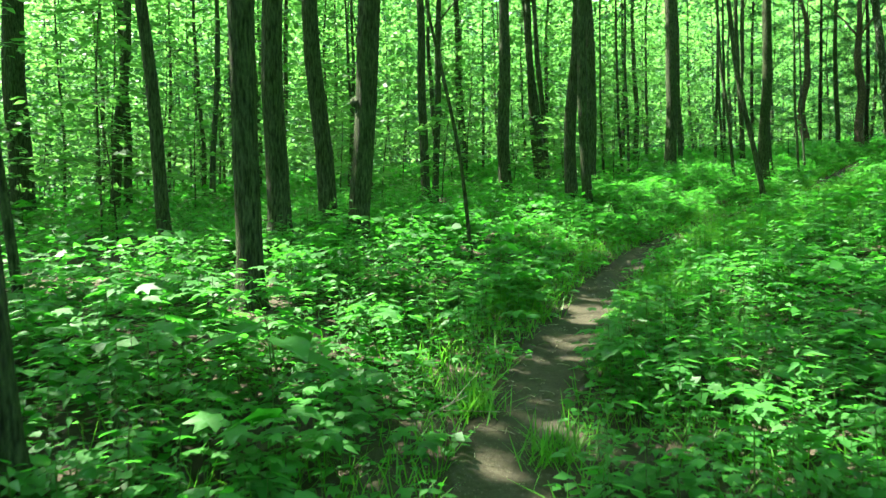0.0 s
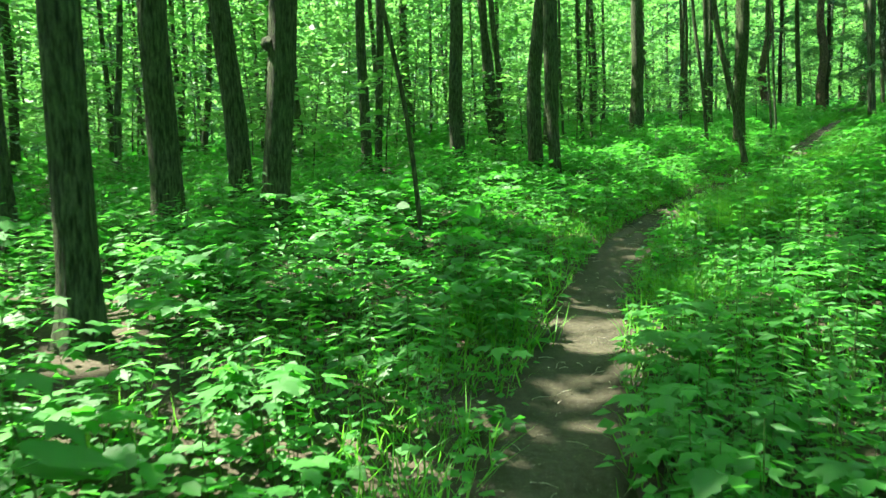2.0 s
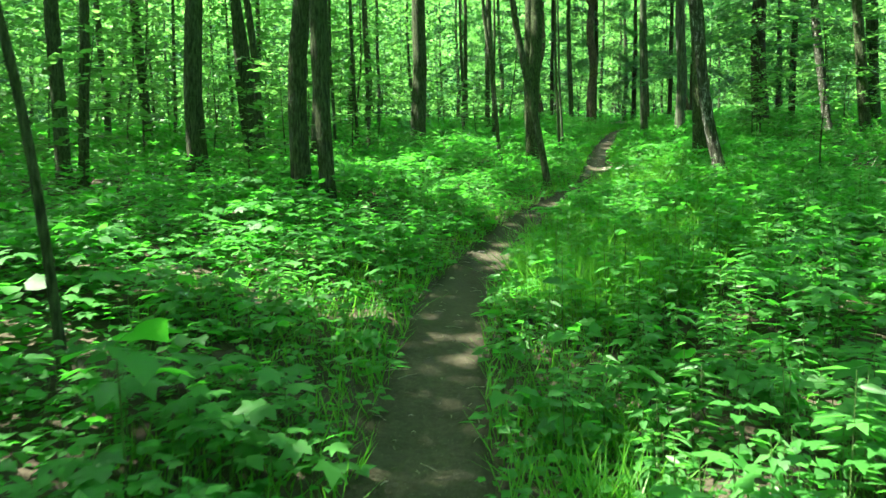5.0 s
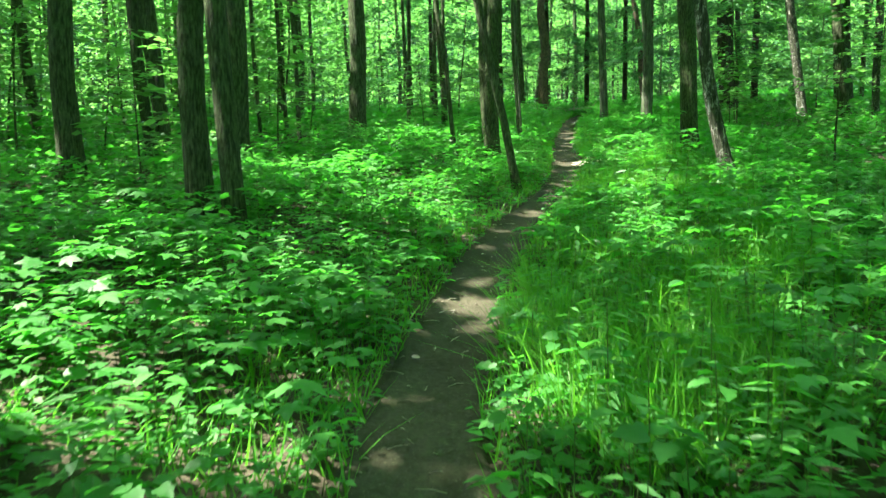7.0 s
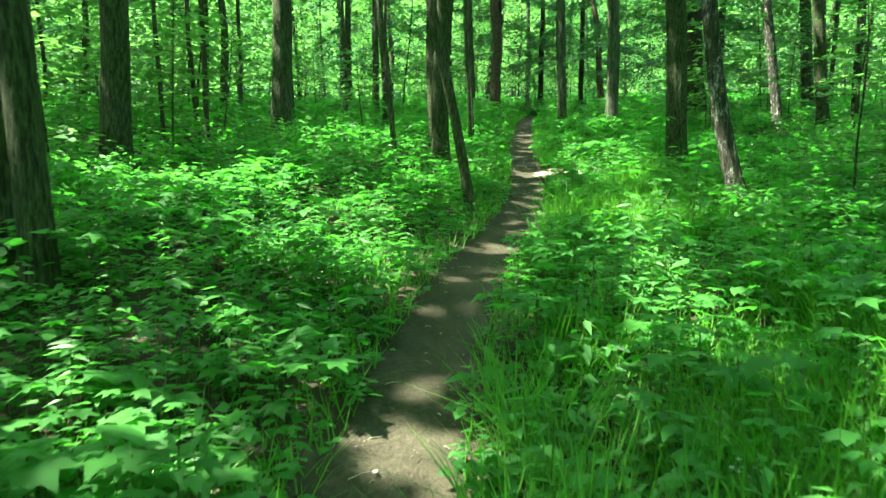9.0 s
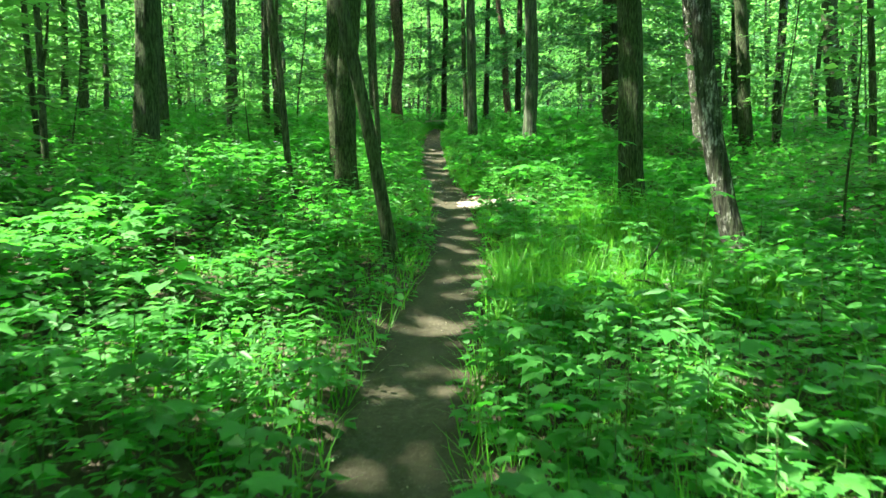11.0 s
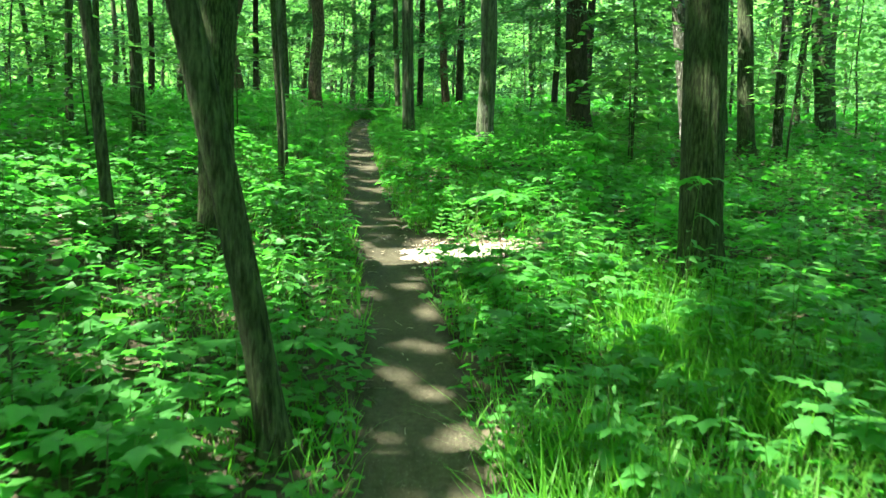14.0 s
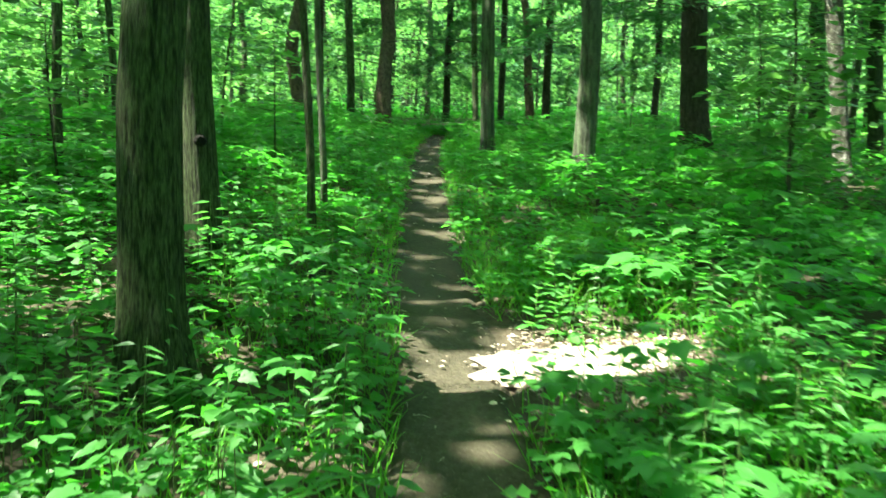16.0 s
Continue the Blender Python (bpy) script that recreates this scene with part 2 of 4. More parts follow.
def tube(path, radii, n, close=True):
    """Verts and quads of a tube along a path."""
    path, radii = np.asarray(path, float), np.asarray(radii, float)
    t = unit(np.gradient(path, axis=0))
    ref = np.array([1.0, 0.0, 0.0]) if abs(t[0][0]) < 0.8 else np.array([0.0, 1.0, 0.0])
    a = unit(np.cross(t, ref))
    b = np.cross(t, a)
    th = np.arange(n) / n * 2 * math.pi
    v = path[:, None, :] + radii[:, None, None] * (np.cos(th)[None, :, None] * a[:, None, :] + np.sin(th)[None, :, None] * b[:, None, :])
    m = len(path)
    i, j = np.meshgrid(np.arange(m - 1), np.arange(n), indexing="ij")
    k = (j + 1) % n
    q = np.stack([i * n + j, i * n + k, (i + 1) * n + k, (i + 1) * n + j], -1)
    return v.reshape(-1, 3), q.reshape(-1)


def part(name, mesh, parent, label=""):
    ob = new(name, mesh)
    ob.parent = parent
    if label:
        ob["label"] = label
    return ob


def thing(name, at, label, category, group=""):
    ob = new(name)
    ob.empty_display_size = 0.1
    ob.location = at
    return tagged(ob, label, category, group)


def smooth(me):
    me.polygons.foreach_set("use_smooth", np.ones(len(me.polygons), bool))
    return me


# ---- ground and trail ----


def axis(lo, hi, step, far):
    mid = np.arange(lo, hi + step, step)
    out = np.cumsum(step * 1.35 ** np.arange(1, 40))
    out = out[out < far]
    return np.concatenate([lo - out[::-1], mid, hi + out])


gx, gy = axis(-7, 20, 0.17, 900), axis(-4, 34, 0.17, 900)
GX, GY = np.meshgrid(gx, gy, indexing="ij")
gd, _ = trail_distance(GX.ravel(), GY.ravel())
gz = land(GX.ravel(), GY.ravel(), gd) - 0.09 * np.clip(1 - (gd - 0.24) / 0.14, 0, 1)
nx, ny = len(gx), len(gy)
ii, jj = np.meshgrid(np.arange(nx - 1), np.arange(ny - 1), indexing="ij")
quads = np.stack([ii * ny + jj, (ii + 1) * ny + jj, (ii + 1) * ny + jj + 1, ii * ny + jj + 1], -1).reshape(-1)
ground = new("ground", smooth(raw_mesh("ground", np.stack([GX.ravel(), GY.ravel(), gz], -1), quads, 4, EARTH)))
tagged(ground, "brown woodland soil under dense green undergrowth", "ground", kind="structure")

tl = smooth_line(TRAIL, 0.09)
tn = unit(np.gradient(tl, axis=0))
tr_side = np.stack([tn[:, 1], -tn[:, 0]], -1)
cross = np.linspace(-1, 1, 17)
half_l = 0.275 + 0.10 * (vnoise(tl[:, 1], tl[:, 0], 0.5, 21) - 0.5) + 0.06 * (vnoise(tl[:, 1], tl[:, 0], 0.17, 22) - 0.5)
half_r = 0.275 + 0.10 * (vnoise(tl[:, 1], tl[:, 0], 0.5, 23) - 0.5) + 0.06 * (vnoise(tl[:, 1], tl[:, 0], 0.17, 24) - 0.5)
off = np.where(cross[None, :] < 0, cross[None, :] * half_l[:, None], cross[None, :] * half_r[:, None]) * 1.25
tp = tl[:, None, :] + off[:, :, None] * tr_side[:, None, :]
tz = land(tp[..., 0].ravel(), tp[..., 1].ravel(), np.abs(off).ravel()).reshape(off.shape)
tz += -0.035 + 0.03 * np.abs(cross)[None, :] ** 2 - 0.10 * np.clip(np.abs(cross) - 0.8, 0, 1)[None, :] * 5 * 0.5
tz += 0.012 * (vnoise(tp[..., 0], tp[..., 1], 0.12, 31) - 0.5) + 0.02 * (vnoise(tp[..., 0], tp[..., 1], 0.4, 32) - 0.5)
m_, n_ = off.shape
ii, jj = np.meshgrid(np.arange(m_ - 1), np.arange(n_ - 1), indexing="ij")
quads = np.stack([ii * n_ + jj, ii * n_ + jj + 1, (ii + 1) * n_ + jj + 1, (ii + 1) * n_ + jj], -1).reshape(-1)
trail = new("trail", smooth(raw_mesh("trail", np.concatenate([tp, tz[..., None]], -1).reshape(-1, 3), quads, 4, DIRT)))
tagged(trail, "narrow trodden dirt footpath winding through undergrowth", "path", kind="structure")

# ---- trees ----
TREES = []


def trunk_path(lean, bow, hh, height, wig, seed):
    h = np.concatenate([np.array([-0.15, 0.0, 0.06, 0.14, 0.25, 0.4]), np.linspace(0.6, height, 22)])
    r = np.random.RandomState(seed)
    ph = r.rand(4) * 6.28
    lx, ly = lean
    b = np.where((h > 0) & (h < hh), np.sin(np.clip(h / hh, 0, 1) * math.pi), 0.0) * bow
    ll = math.hypot(lx, ly) + 1e-6
    up = np.minimum(h, hh) + np.maximum(h - hh, 0) * 0.55
    x = lx * up + b * lx / ll + wig * np.sin(h * 0.9 + ph[0]) * np.clip(h / 2, 0, 1) + wig * 0.4 * np.sin(h * 2.3 + ph[2])
    y = ly * up + b * ly / ll + wig * np.sin(h * 0.8 + ph[1]) * np.clip(h / 2, 0, 1)
    return h, np.stack([x, y, h], -1)


def trunk_mesh(name, lean, r0, r1, height, material, n=20, bow=0.0, hh=3.0, wig=0.02, ridge=0.05, seed=1, flare=0.55):
    h, path = trunk_path(lean, bow, hh, height, wig, seed)
    hc = np.clip(h, 0, None)
    rad = np.where(hc < hh, r0 + (r1 - r0) * hc / hh, r1 * (1 - 0.75 * (hc - hh) / max(height - hh, 0.1)))
    rad = rad + flare * r0 * np.exp(-hc / (1.1 * r0 + 0.05))
    v, q = tube(path, rad, n)
    v = v.reshape(len(h), n, 3)
    r = np.random.RandomState(seed + 7)
    lobes = 0.10 * np.sin(np.arange(n) / n * 2 * math.pi * r.randint(3, 6) + r.rand() * 6)[None, :] * np.exp(-hc / 0.35)[:, None]
    bumps = ridge * (r.rand(1, n) - 0.5) * 1.4 + ridge * (r.rand(len(h), n) - 0.5)
    v = path[:, None, :] + (v - path[:, None, :]) * (1 + lobes + bumps)[..., None]
    return smooth(raw_mesh(name, v.reshape(-1, 3), q, 4, material)), h, path, rad


def limb_mesh(name, start, way, length, r, material, seed=1, n=6, sag=0.1):
    rr = np.random.RandomState(seed)
    s = np.linspace(0, 1, 9)
    w = np.asarray(way, float) / np.linalg.norm(way)
    jit = np.cumsum(rr.randn(9, 3) * 0.03 * length * 0.4, axis=0)
    p = np.asarray(start) + s[:, None] * w * length + jit * s[:, None] - np.array([0, 0, 1.0]) * sag * length * (s ** 2)[:, None]
    v, q = tube(p, r * (1 - 0.8 * s), n)
    return smooth(raw_mesh(name, v, q, 4, material)), p


LABELS = {
    "maple": ("maple_tree", "dark grey-brown maple trunk, mossy and tinted by green leaf light"),
    "ridged": ("hardwood_tree", "hardwood trunk with fine vertical bark ridges"),
    "grey": ("smooth_barked_tree", "smooth pale grey tree trunk in undergrowth"),
    "birch": ("pale_barked_tree", "tree trunk with flaking pale and dark bark"),
    "dead": ("dead_tree", "dark reddish dead tree with broken branches"),
    "hemlock": ("hemlock_tree", "hemlock with dark trunk and drooping needle branches"),
    "pole": ("young_tree", "slender straight young tree stem in the woods"),
    "sapling": ("sapling_tree", "thin leaning sapling rising from leafy undergrowth"),
    "lean": ("leaning_tree", "slim leaning tree trunk beside the dirt path"),
}


def tree(kind, x, y, r0, r1, lx, ly, bow=0.0, hh=3.2, height=None, near=False):
    seed = len(TREES) * 13 + 5
    rs = np.random.RandomState(seed)
    name, label = LABELS[kind]
    mat = BARK["maple" if kind in ("pole", "sapling", "lean") else kind]
    if height is None:
        height = min(17.0, 7 + 60 * r0) if kind != "sapling" else 5.0
    z = land_at(x, y)
    ob = thing(name, (x, y, z), label, "tree", "trees of the wood")
    ridge = {"ridged": 0.07, "birch": 0.10, "dead": 0.14, "grey": 0.02}.get(kind, 0.045)
    me, h, path, rad = trunk_mesh("trunk", (lx, ly), r0, r1, height, mat, 40 if near else 18, bow, hh, (0.015 + 0.12 * r0) * (4.0 if kind == "dead" else 1.0), ridge, seed)
    part("trunk", me, ob)
    for i in range(4 if kind not in ("sapling", "pole") else 2):
        hi = height * (0.5 + 0.42 * rs.rand())
        k = np.argmin(np.abs(h - hi))
        a = rs.rand() * 6.28
        lm, _ = limb_mesh("limb", path[k], (math.cos(a), math.sin(a), 0.9), 1.2 + 2.0 * rs.rand(), max(rad[k] * 0.45, 0.012), mat, seed + i, 6, 0.1)
        part("limb", lm, ob)
    TREES.append((ob, x, y, z, height, path[-1][0], path[-1][1], kind))
    return ob


tree("maple", -1.64, 6.52, 0.107, 0.108, -0.010, 0.0, near=True)
tree("maple", -2.05, 9.90, 0.149, 0.130, -0.024, 0.0, near=True)
tree("maple", -1.70, 11.98, 0.144, 0.127, -0.070, 0.0)
fork = tree("maple", -1.09, 10.30, 0.138, 0.145, 0.058, 0.0, near=True)
tree("maple", -3.47, 9.69, 0.088, 0.071, -0.071, 0.0)
tree("maple", -7.9, 19.6, 0.107, 0.100, -0.020, 0.0)
tree("maple", -8.30, 15.33, 0.228, 0.216, -0.028, 0.0)
tree("sapling", 0.42, 9.69, 0.025, 0.021, -0.160, 0.0, -0.06)
tree("maple", -0.24, 18.47, 0.113, 0.100, -0.029, 0.0)
tree("maple", -0.05, 19.24, 0.083, 0.076, 0.045, 0.0)
tree("maple", 1.68, 18.67, 0.155, 0.136, 0.001, 0.003)
tree("pole", 2.98, 22.03, 0.096, 0.096, -0.070, 0.0)
tree("pole", 3.25, 21.85, 0.079, 0.071, -0.086, 0.0)
tree("maple", 2.78, 15.71, 0.128, 0.114, 0.045, -0.016, -0.06)
tree("maple", 2.97, 15.03, 0.097, 0.093, -0.021, 0.004)
tree("maple", 7.18, 23.20, 0.178, 0.162, 0.006, 0.006)
tree("lean", 7.69, 17.76, 0.062, 0.058, -0.165, 0.091, near=True)
tree("maple", 4.10, 20.26, 0.178, 0.158, -0.008, -0.017)
tree("maple", 1.1, 27.5, 0.125, 0.115, -0.06, 0.03)
tree("maple", 3.40, 23.86, 0.127, 0.106, -0.107, 0.056)
tree("pole", 6.04, 24.60, 0.048, 0.042, -0.038, 0.020)
tree("pole", 5.74, 22.55, 0.042, 0.037, -0.018, 0.009)
tree("grey", 9.38, 33.68, 0.067, 0.057, 0.002, 0.0)
tree("pole", 5.39, 24.39, 0.042, 0.037, -0.020, 0.011)
tree("pole", 11.18, 29.55, 0.056, 0.048, -0.032, 0.018)
tree("pole", 11.18, 27.73, 0.066, 0.059, 0.010, -0.006)
tree("maple", 8.10, 20.54, 0.044, 0.039, -0.081, 0.079)
tree("maple", 9.47, 29.22, 0.096, 0.086, -0.031, 0.028)
tree("pole", 9.69, 26.24, 0.051, 0.046, 0.013, -0.012)
tree("ridged", 8.90, 20.60, 0.134, 0.124, 0.031, 0.020, near=True)
knotted = tree("ridged", 9.77, 22.27, 0.113, 0.105, -0.012, 0.010, near=True)
tree("pole", 11.08, 23.12, 0.037, 0.032, -0.027, 0.021)
tree("grey", 11.69, 23.98, 0.035, 0.029, -0.034, 0.027)
tree("grey", 17.13, 27.65, 0.130, 0.116, -0.021, 0.020)
tree("pole", 20.49, 31.95, 0.079, 0.071, -0.029, 0.026)
tree("dead", 22.79, 32.37, 0.133, 0.109, -0.059, 0.047)
tree("grey", 15.88, 24.24, 0.146, 0.135, -0.007, 0.007, near=True)
tree("hemlock", 20.00, 25.22, 0.248, 0.221, -0.037, 0.034)
tree("ridged", 11.06, 17.66, 0.143, 0.135, -0.022, 0.046, near=True)
tree("maple", 26.24, 26.04, 0.191, 0.173, -0.056, 0.051)
tree("birch", 9.62, 15.34, 0.094, 0.080, -0.147, 0.156, 0.07, 2.2, near=True)
tree("maple", 26.53, 22.32, 0.232, 0.217, -0.085, 0.078)
tree("maple", 26.23, 25.27, 0.076, 0.068, 0.020, -0.018)
tree("birch", 20.0, 22.6, 0.126, 0.117, -0.095, 0.088)
tree("maple", 22.97, 23.37, 0.136, 0.125, -0.040, 0.037)
tree("birch", 21.36, 21.43, 0.095, 0.095, 0.002, -0.002)
tree("maple", 9.99, 24.83, 0.037, 0.031, 0.007, -0.006)
tree("maple", 11.54, 30.21, 0.061, 0.056, -0.011, 0.010)
tree("dead", 18.98, 33.96, 0.180, 0.162, 0.016, -0.015, height=9)
tree("dead", 17.2, 35.2, 0.170, 0.150, -0.01, 0.01, height=9)
tree("maple", 18.33, 34.46, 0.104, 0.096, -0.018, 0.014)
tree("maple", 20.25, 21.51, 0.150, 0.135, -0.103, 0.051)
tree("pole", 10.30, 25.37, 0.074, 0.066, -0.042, 0.015)

tree("maple", -1.72, 3.0, 0.065, 0.058, -0.10, 0.0, near=True)
tree("sapling", -3.38, 6.1, 0.042, 0.036, -0.11, 0.0)

# the knot on the forked maple
kv, kq = tube([(0.02, 0, 1.95), (-0.035, 0, 1.97), (-0.065, 0, 1.98), (-0.075, 0, 1.985)], [0.085, 0.07, 0.042, 0.005], 12)
part("burl", smooth(raw_mesh("burl", kv, kq, 4, BARK["maple"])), fork, "dark rounded burl")

# a low bump; its near-black colour stands in for shade inside a hollow
kv, kq = tube([(-0.040, -0.080, 0.86), (-0.050, -0.104, 0.86), (-0.052, -0.112, 0.86), (-0.050, -0.106, 0.86)], [0.045, 0.036, 0.022, 0.003], 12)
part("knot", smooth(raw_mesh("knot", kv, kq, 4, SHADED_KNOT)), knotted, "round branch knot, blackened to look hollow")

# ---- more of the wood: slender stems farther off ----
rng = np.random.RandomState(11)
taken = [(t[1], t[2]) for t in TREES]


def free_spots(count, box, gap_trail, gap_tree, rs, gap_own=0.0):
    out = []
    tries = 0
    while len(out) < count and tries < 40000:
        tries += 1
        x, y = box[0] + rs.rand() * (box[1] - box[0]), box[2] + rs.rand() * (box[3] - box[2])
        d, _ = trail_distance(np.array([x]), np.array([y]))
        if d[0] < gap_trail or any((x - a) ** 2 + (y - b) ** 2 < gap_tree ** 2 for a, b in taken):
            continue
        if gap_own and any((x - a) ** 2 + (y - b) ** 2 < gap_own ** 2 for a, b in out):
            continue
        out.append((x, y))
    return out


def stem_variant(seed, r, height):
    rs = np.random.RandomState(seed)
    ob = thing("slim_tree", (0, 0, 0), "slender dark tree stem in the deep wood", "tree", "slender stems of the deep wood")
    me, h, path, rad = trunk_mesh("trunk", ((rs.rand() - 0.5) * 0.15, (rs.rand() - 0.5) * 0.15), r, r * 0.85, height, BARK["grey" if seed % 4 == 0 else "maple"], 7, 0, 3, 0.05, 0.05, seed, 0.3)
    part("trunk", me, ob)
    for i in range(3):
        k = np.argmin(np.abs(h - height * (0.3 + 0.5 * rs.rand())))
        a = rs.rand() * 6.28
        lm, _ = limb_mesh("limb", path[k], (math.cos(a), math.sin(a), 0.7), 0.8 + 1.2 * rs.rand(), r * 0.3, BARK["maple"], seed + i, 5)
        part("limb", lm, ob)
    return ob


variants = [stem_variant(100 + i, 0.03 + 0.014 * i, 8 + i) for i in range(7)]
spots = [s for s in free_spots(230, (-28, 42, 12, 62), 7.5, 1.2, rng, 0.9)]
for i, (x, y) in enumerate(spots):
    m = pose(x, y, land_at(x, y), 0, 0, rng.rand() * 360)
    v = variants[rng.randint(0, 7)] if i >= 7 else variants[i]
    if i < 7:
        v.matrix_basis = m
    else:
        copy_thing(v, m)

# ---- crowns overhead ----
# holes cut in the unseen crowns to drop sun patches here: x, y, radius
GAPS = [(10.92, 20.12, 0.46), (11.25, 19.98, 0.54), (11.6, 19.8, 0.42), (10.40, 20.05, 0.30), (1.35, 7.1, 0.24), (1.62, 7.25, 0.28), (1.17, 7.65, 0.12), (4.18, 12.9, 0.22), (3.55, 11.1, 0.2),
        (8.45, 17.65, 0.12), (7.83, 16.82, 0.2), (7.07, 16.07, 0.22), (-3.5, 7.9, 0.6), (-2.8, 7.5, 0.4), (-1.35, 7.5, 0.55), (-0.45, 5.45, 0.38), (2.1, 12.8, 0.4), (2.95, 13.5, 0.1), (3.1, 12.85, 0.08), (0.0, 10.6, 0.45), (0.6, 11.8, 0.45)]
GAPS += [(11.9, 20.0, 0.22), (11.65, 20.3, 0.16), (7.5, 18.9, 0.22), (7.7, 19.6, 0.18), (10.1, 17.5, 0.2), (1.67, 12.2, 0.25), (2.05, 11.3, 0.2), (1.5, 11.5, 0.25), (-0.4, 8.3, 0.35), (6.4, 17.8, 0.2), (-1.75, 4.7, 0.3), (7.3, 18.3, 0.16), (8.4, 19.7, 0.2), (11.4, 18.8, 0.2), (-0.3, 9.6, 0.35), (0.15, 8.1, 0.25), (6.9, 14.0, 0.25), (-1.2, 5.4, 0.35),
         (2.7, 7.7, 0.4), (2.85, 6.7, 0.25), (4.0, 18.4, 0.6), (5.1, 17.8, 0.5), (4.95, 16.0, 0.5), (5.8, 17.1, 0.2), (11.26, 21.4, 0.16), (10.5, 20.65, 0.14), (9.6, 15.25, 0.14),
         (15.8, 24.2, 0.3), (16.1, 24.1, 0.22), (20.2, 22.5, 0.4), (20.6, 22.3, 0.4), (10.3, 18.4, 0.22), (9.6, 17.5, 0.15), (1.75, 3.85, 0.35), (8.5, 22.0, 0.5), (7.4, 21.0, 0.5), (9.2, 23.6, 0.4), (11.7, 24.0, 0.3), (14.6, 26.2, 0.25), (13.6, 24.9, 0.2), (12.4, 23.2, 0.14), (6.3, 13.0, 0.3), (-1.7, 6.4, 0.25), (21.3, 21.4, 0.5)]


def sun_fall(x, y, z):
    """Where the sun carries a point's shadow."""
    sx, sy = x, y
    for _ in range(3):
        h = z - land(sx, sy, np.full(x.shape, 3.0)) - 0.1
        sx, sy = x - SUN_WAY.x / SUN_WAY.z * h, y - SUN_WAY.y / SUN_WAY.z * h
    return sx, sy


def leafy(sx, sy):
    """False where a hole is cut to let a sun patch through."""
    keep = np.ones(sx.shape, bool)
    for a, b, r in GAPS:
        keep &= np.hypot(sx - a, sy - b) > 0.18 + r * (0.7 + 0.6 * vnoise(sx, sy, 0.25, 44))
    return keep


def crown_points(count, box, rs):
    x, y = box[0] + (box[1] - box[0]) * rs.rand(count), box[2] + (box[3] - box[2]) * rs.rand(count)
    z = land(x, y) + 8.5 + 8.5 * rs.rand(count) ** 0.8
    sx, sy = sun_fall(x, y, z)
    d, _ = trail_distance(sx, sy)
    # leaves are thinned along the sun's rays to scatter flecks of light
    fleck = 0.55 * vnoise(sx, sy, 0.9, 41) + 0.45 * vnoise(sx, sy, 0.30, 42) + 0.25 * (vnoise(sx, sy, 4.0, 43) - 0.5)
    keep = (fleck < np.where(d < 0.55, 0.86, np.where(d < 9, 0.715, 0.67))) & leafy(sx, sy)
    return x[keep], y[keep], z[keep]


rs = np.random.RandomState(3)
lots = [crown_points(76000, (-36, 50, -22, 72), rs), crown_points(130000, (-15, 24, -8, 44), rs)]
cx, cy, cz = (np.concatenate([a[i] for a in lots]) for i in range(3))
csize = np.concatenate([np.full(len(lots[0][0]), 0.46), np.full(len(lots[1][0]), 0.29)])
tops = np.array([(t[1] + t[5], t[2] + t[6]) for t in TREES if t[7] not in ("sapling", "dead", "pole")])
owners = [t for t in TREES if t[7] not in ("sapling", "dead", "pole")]
owner = np.argmin((cx[:, None] - tops[None, :, 0]) ** 2 + (cy[:, None] - tops[None, :, 1]) ** 2, axis=1)
for i, t in enumerate(owners):
    pick = owner == i
    n = int(pick.sum())
    if n < 20:
        continue
    pos = np.stack([cx[pick] - t[1], cy[pick] - t[2], cz[pick] - t[3]], -1)
    nor = unit(np.array([0, 0, 1.0]) + rs.randn(n, 3) * 0.38)
    al = rs.randn(n, 3) * np.array([1, 1, 0.25])
    v, f = leaves(KITE_V, LANCE_F, pos, al, nor, csize[pick] * (0.8 + 0.5 * rs.rand(n)))
    part("crown", raw_mesh("crown", v, f, 3, LEAF_TREE), t[0])

# ---- understory: leafy saplings with flat sprays ----


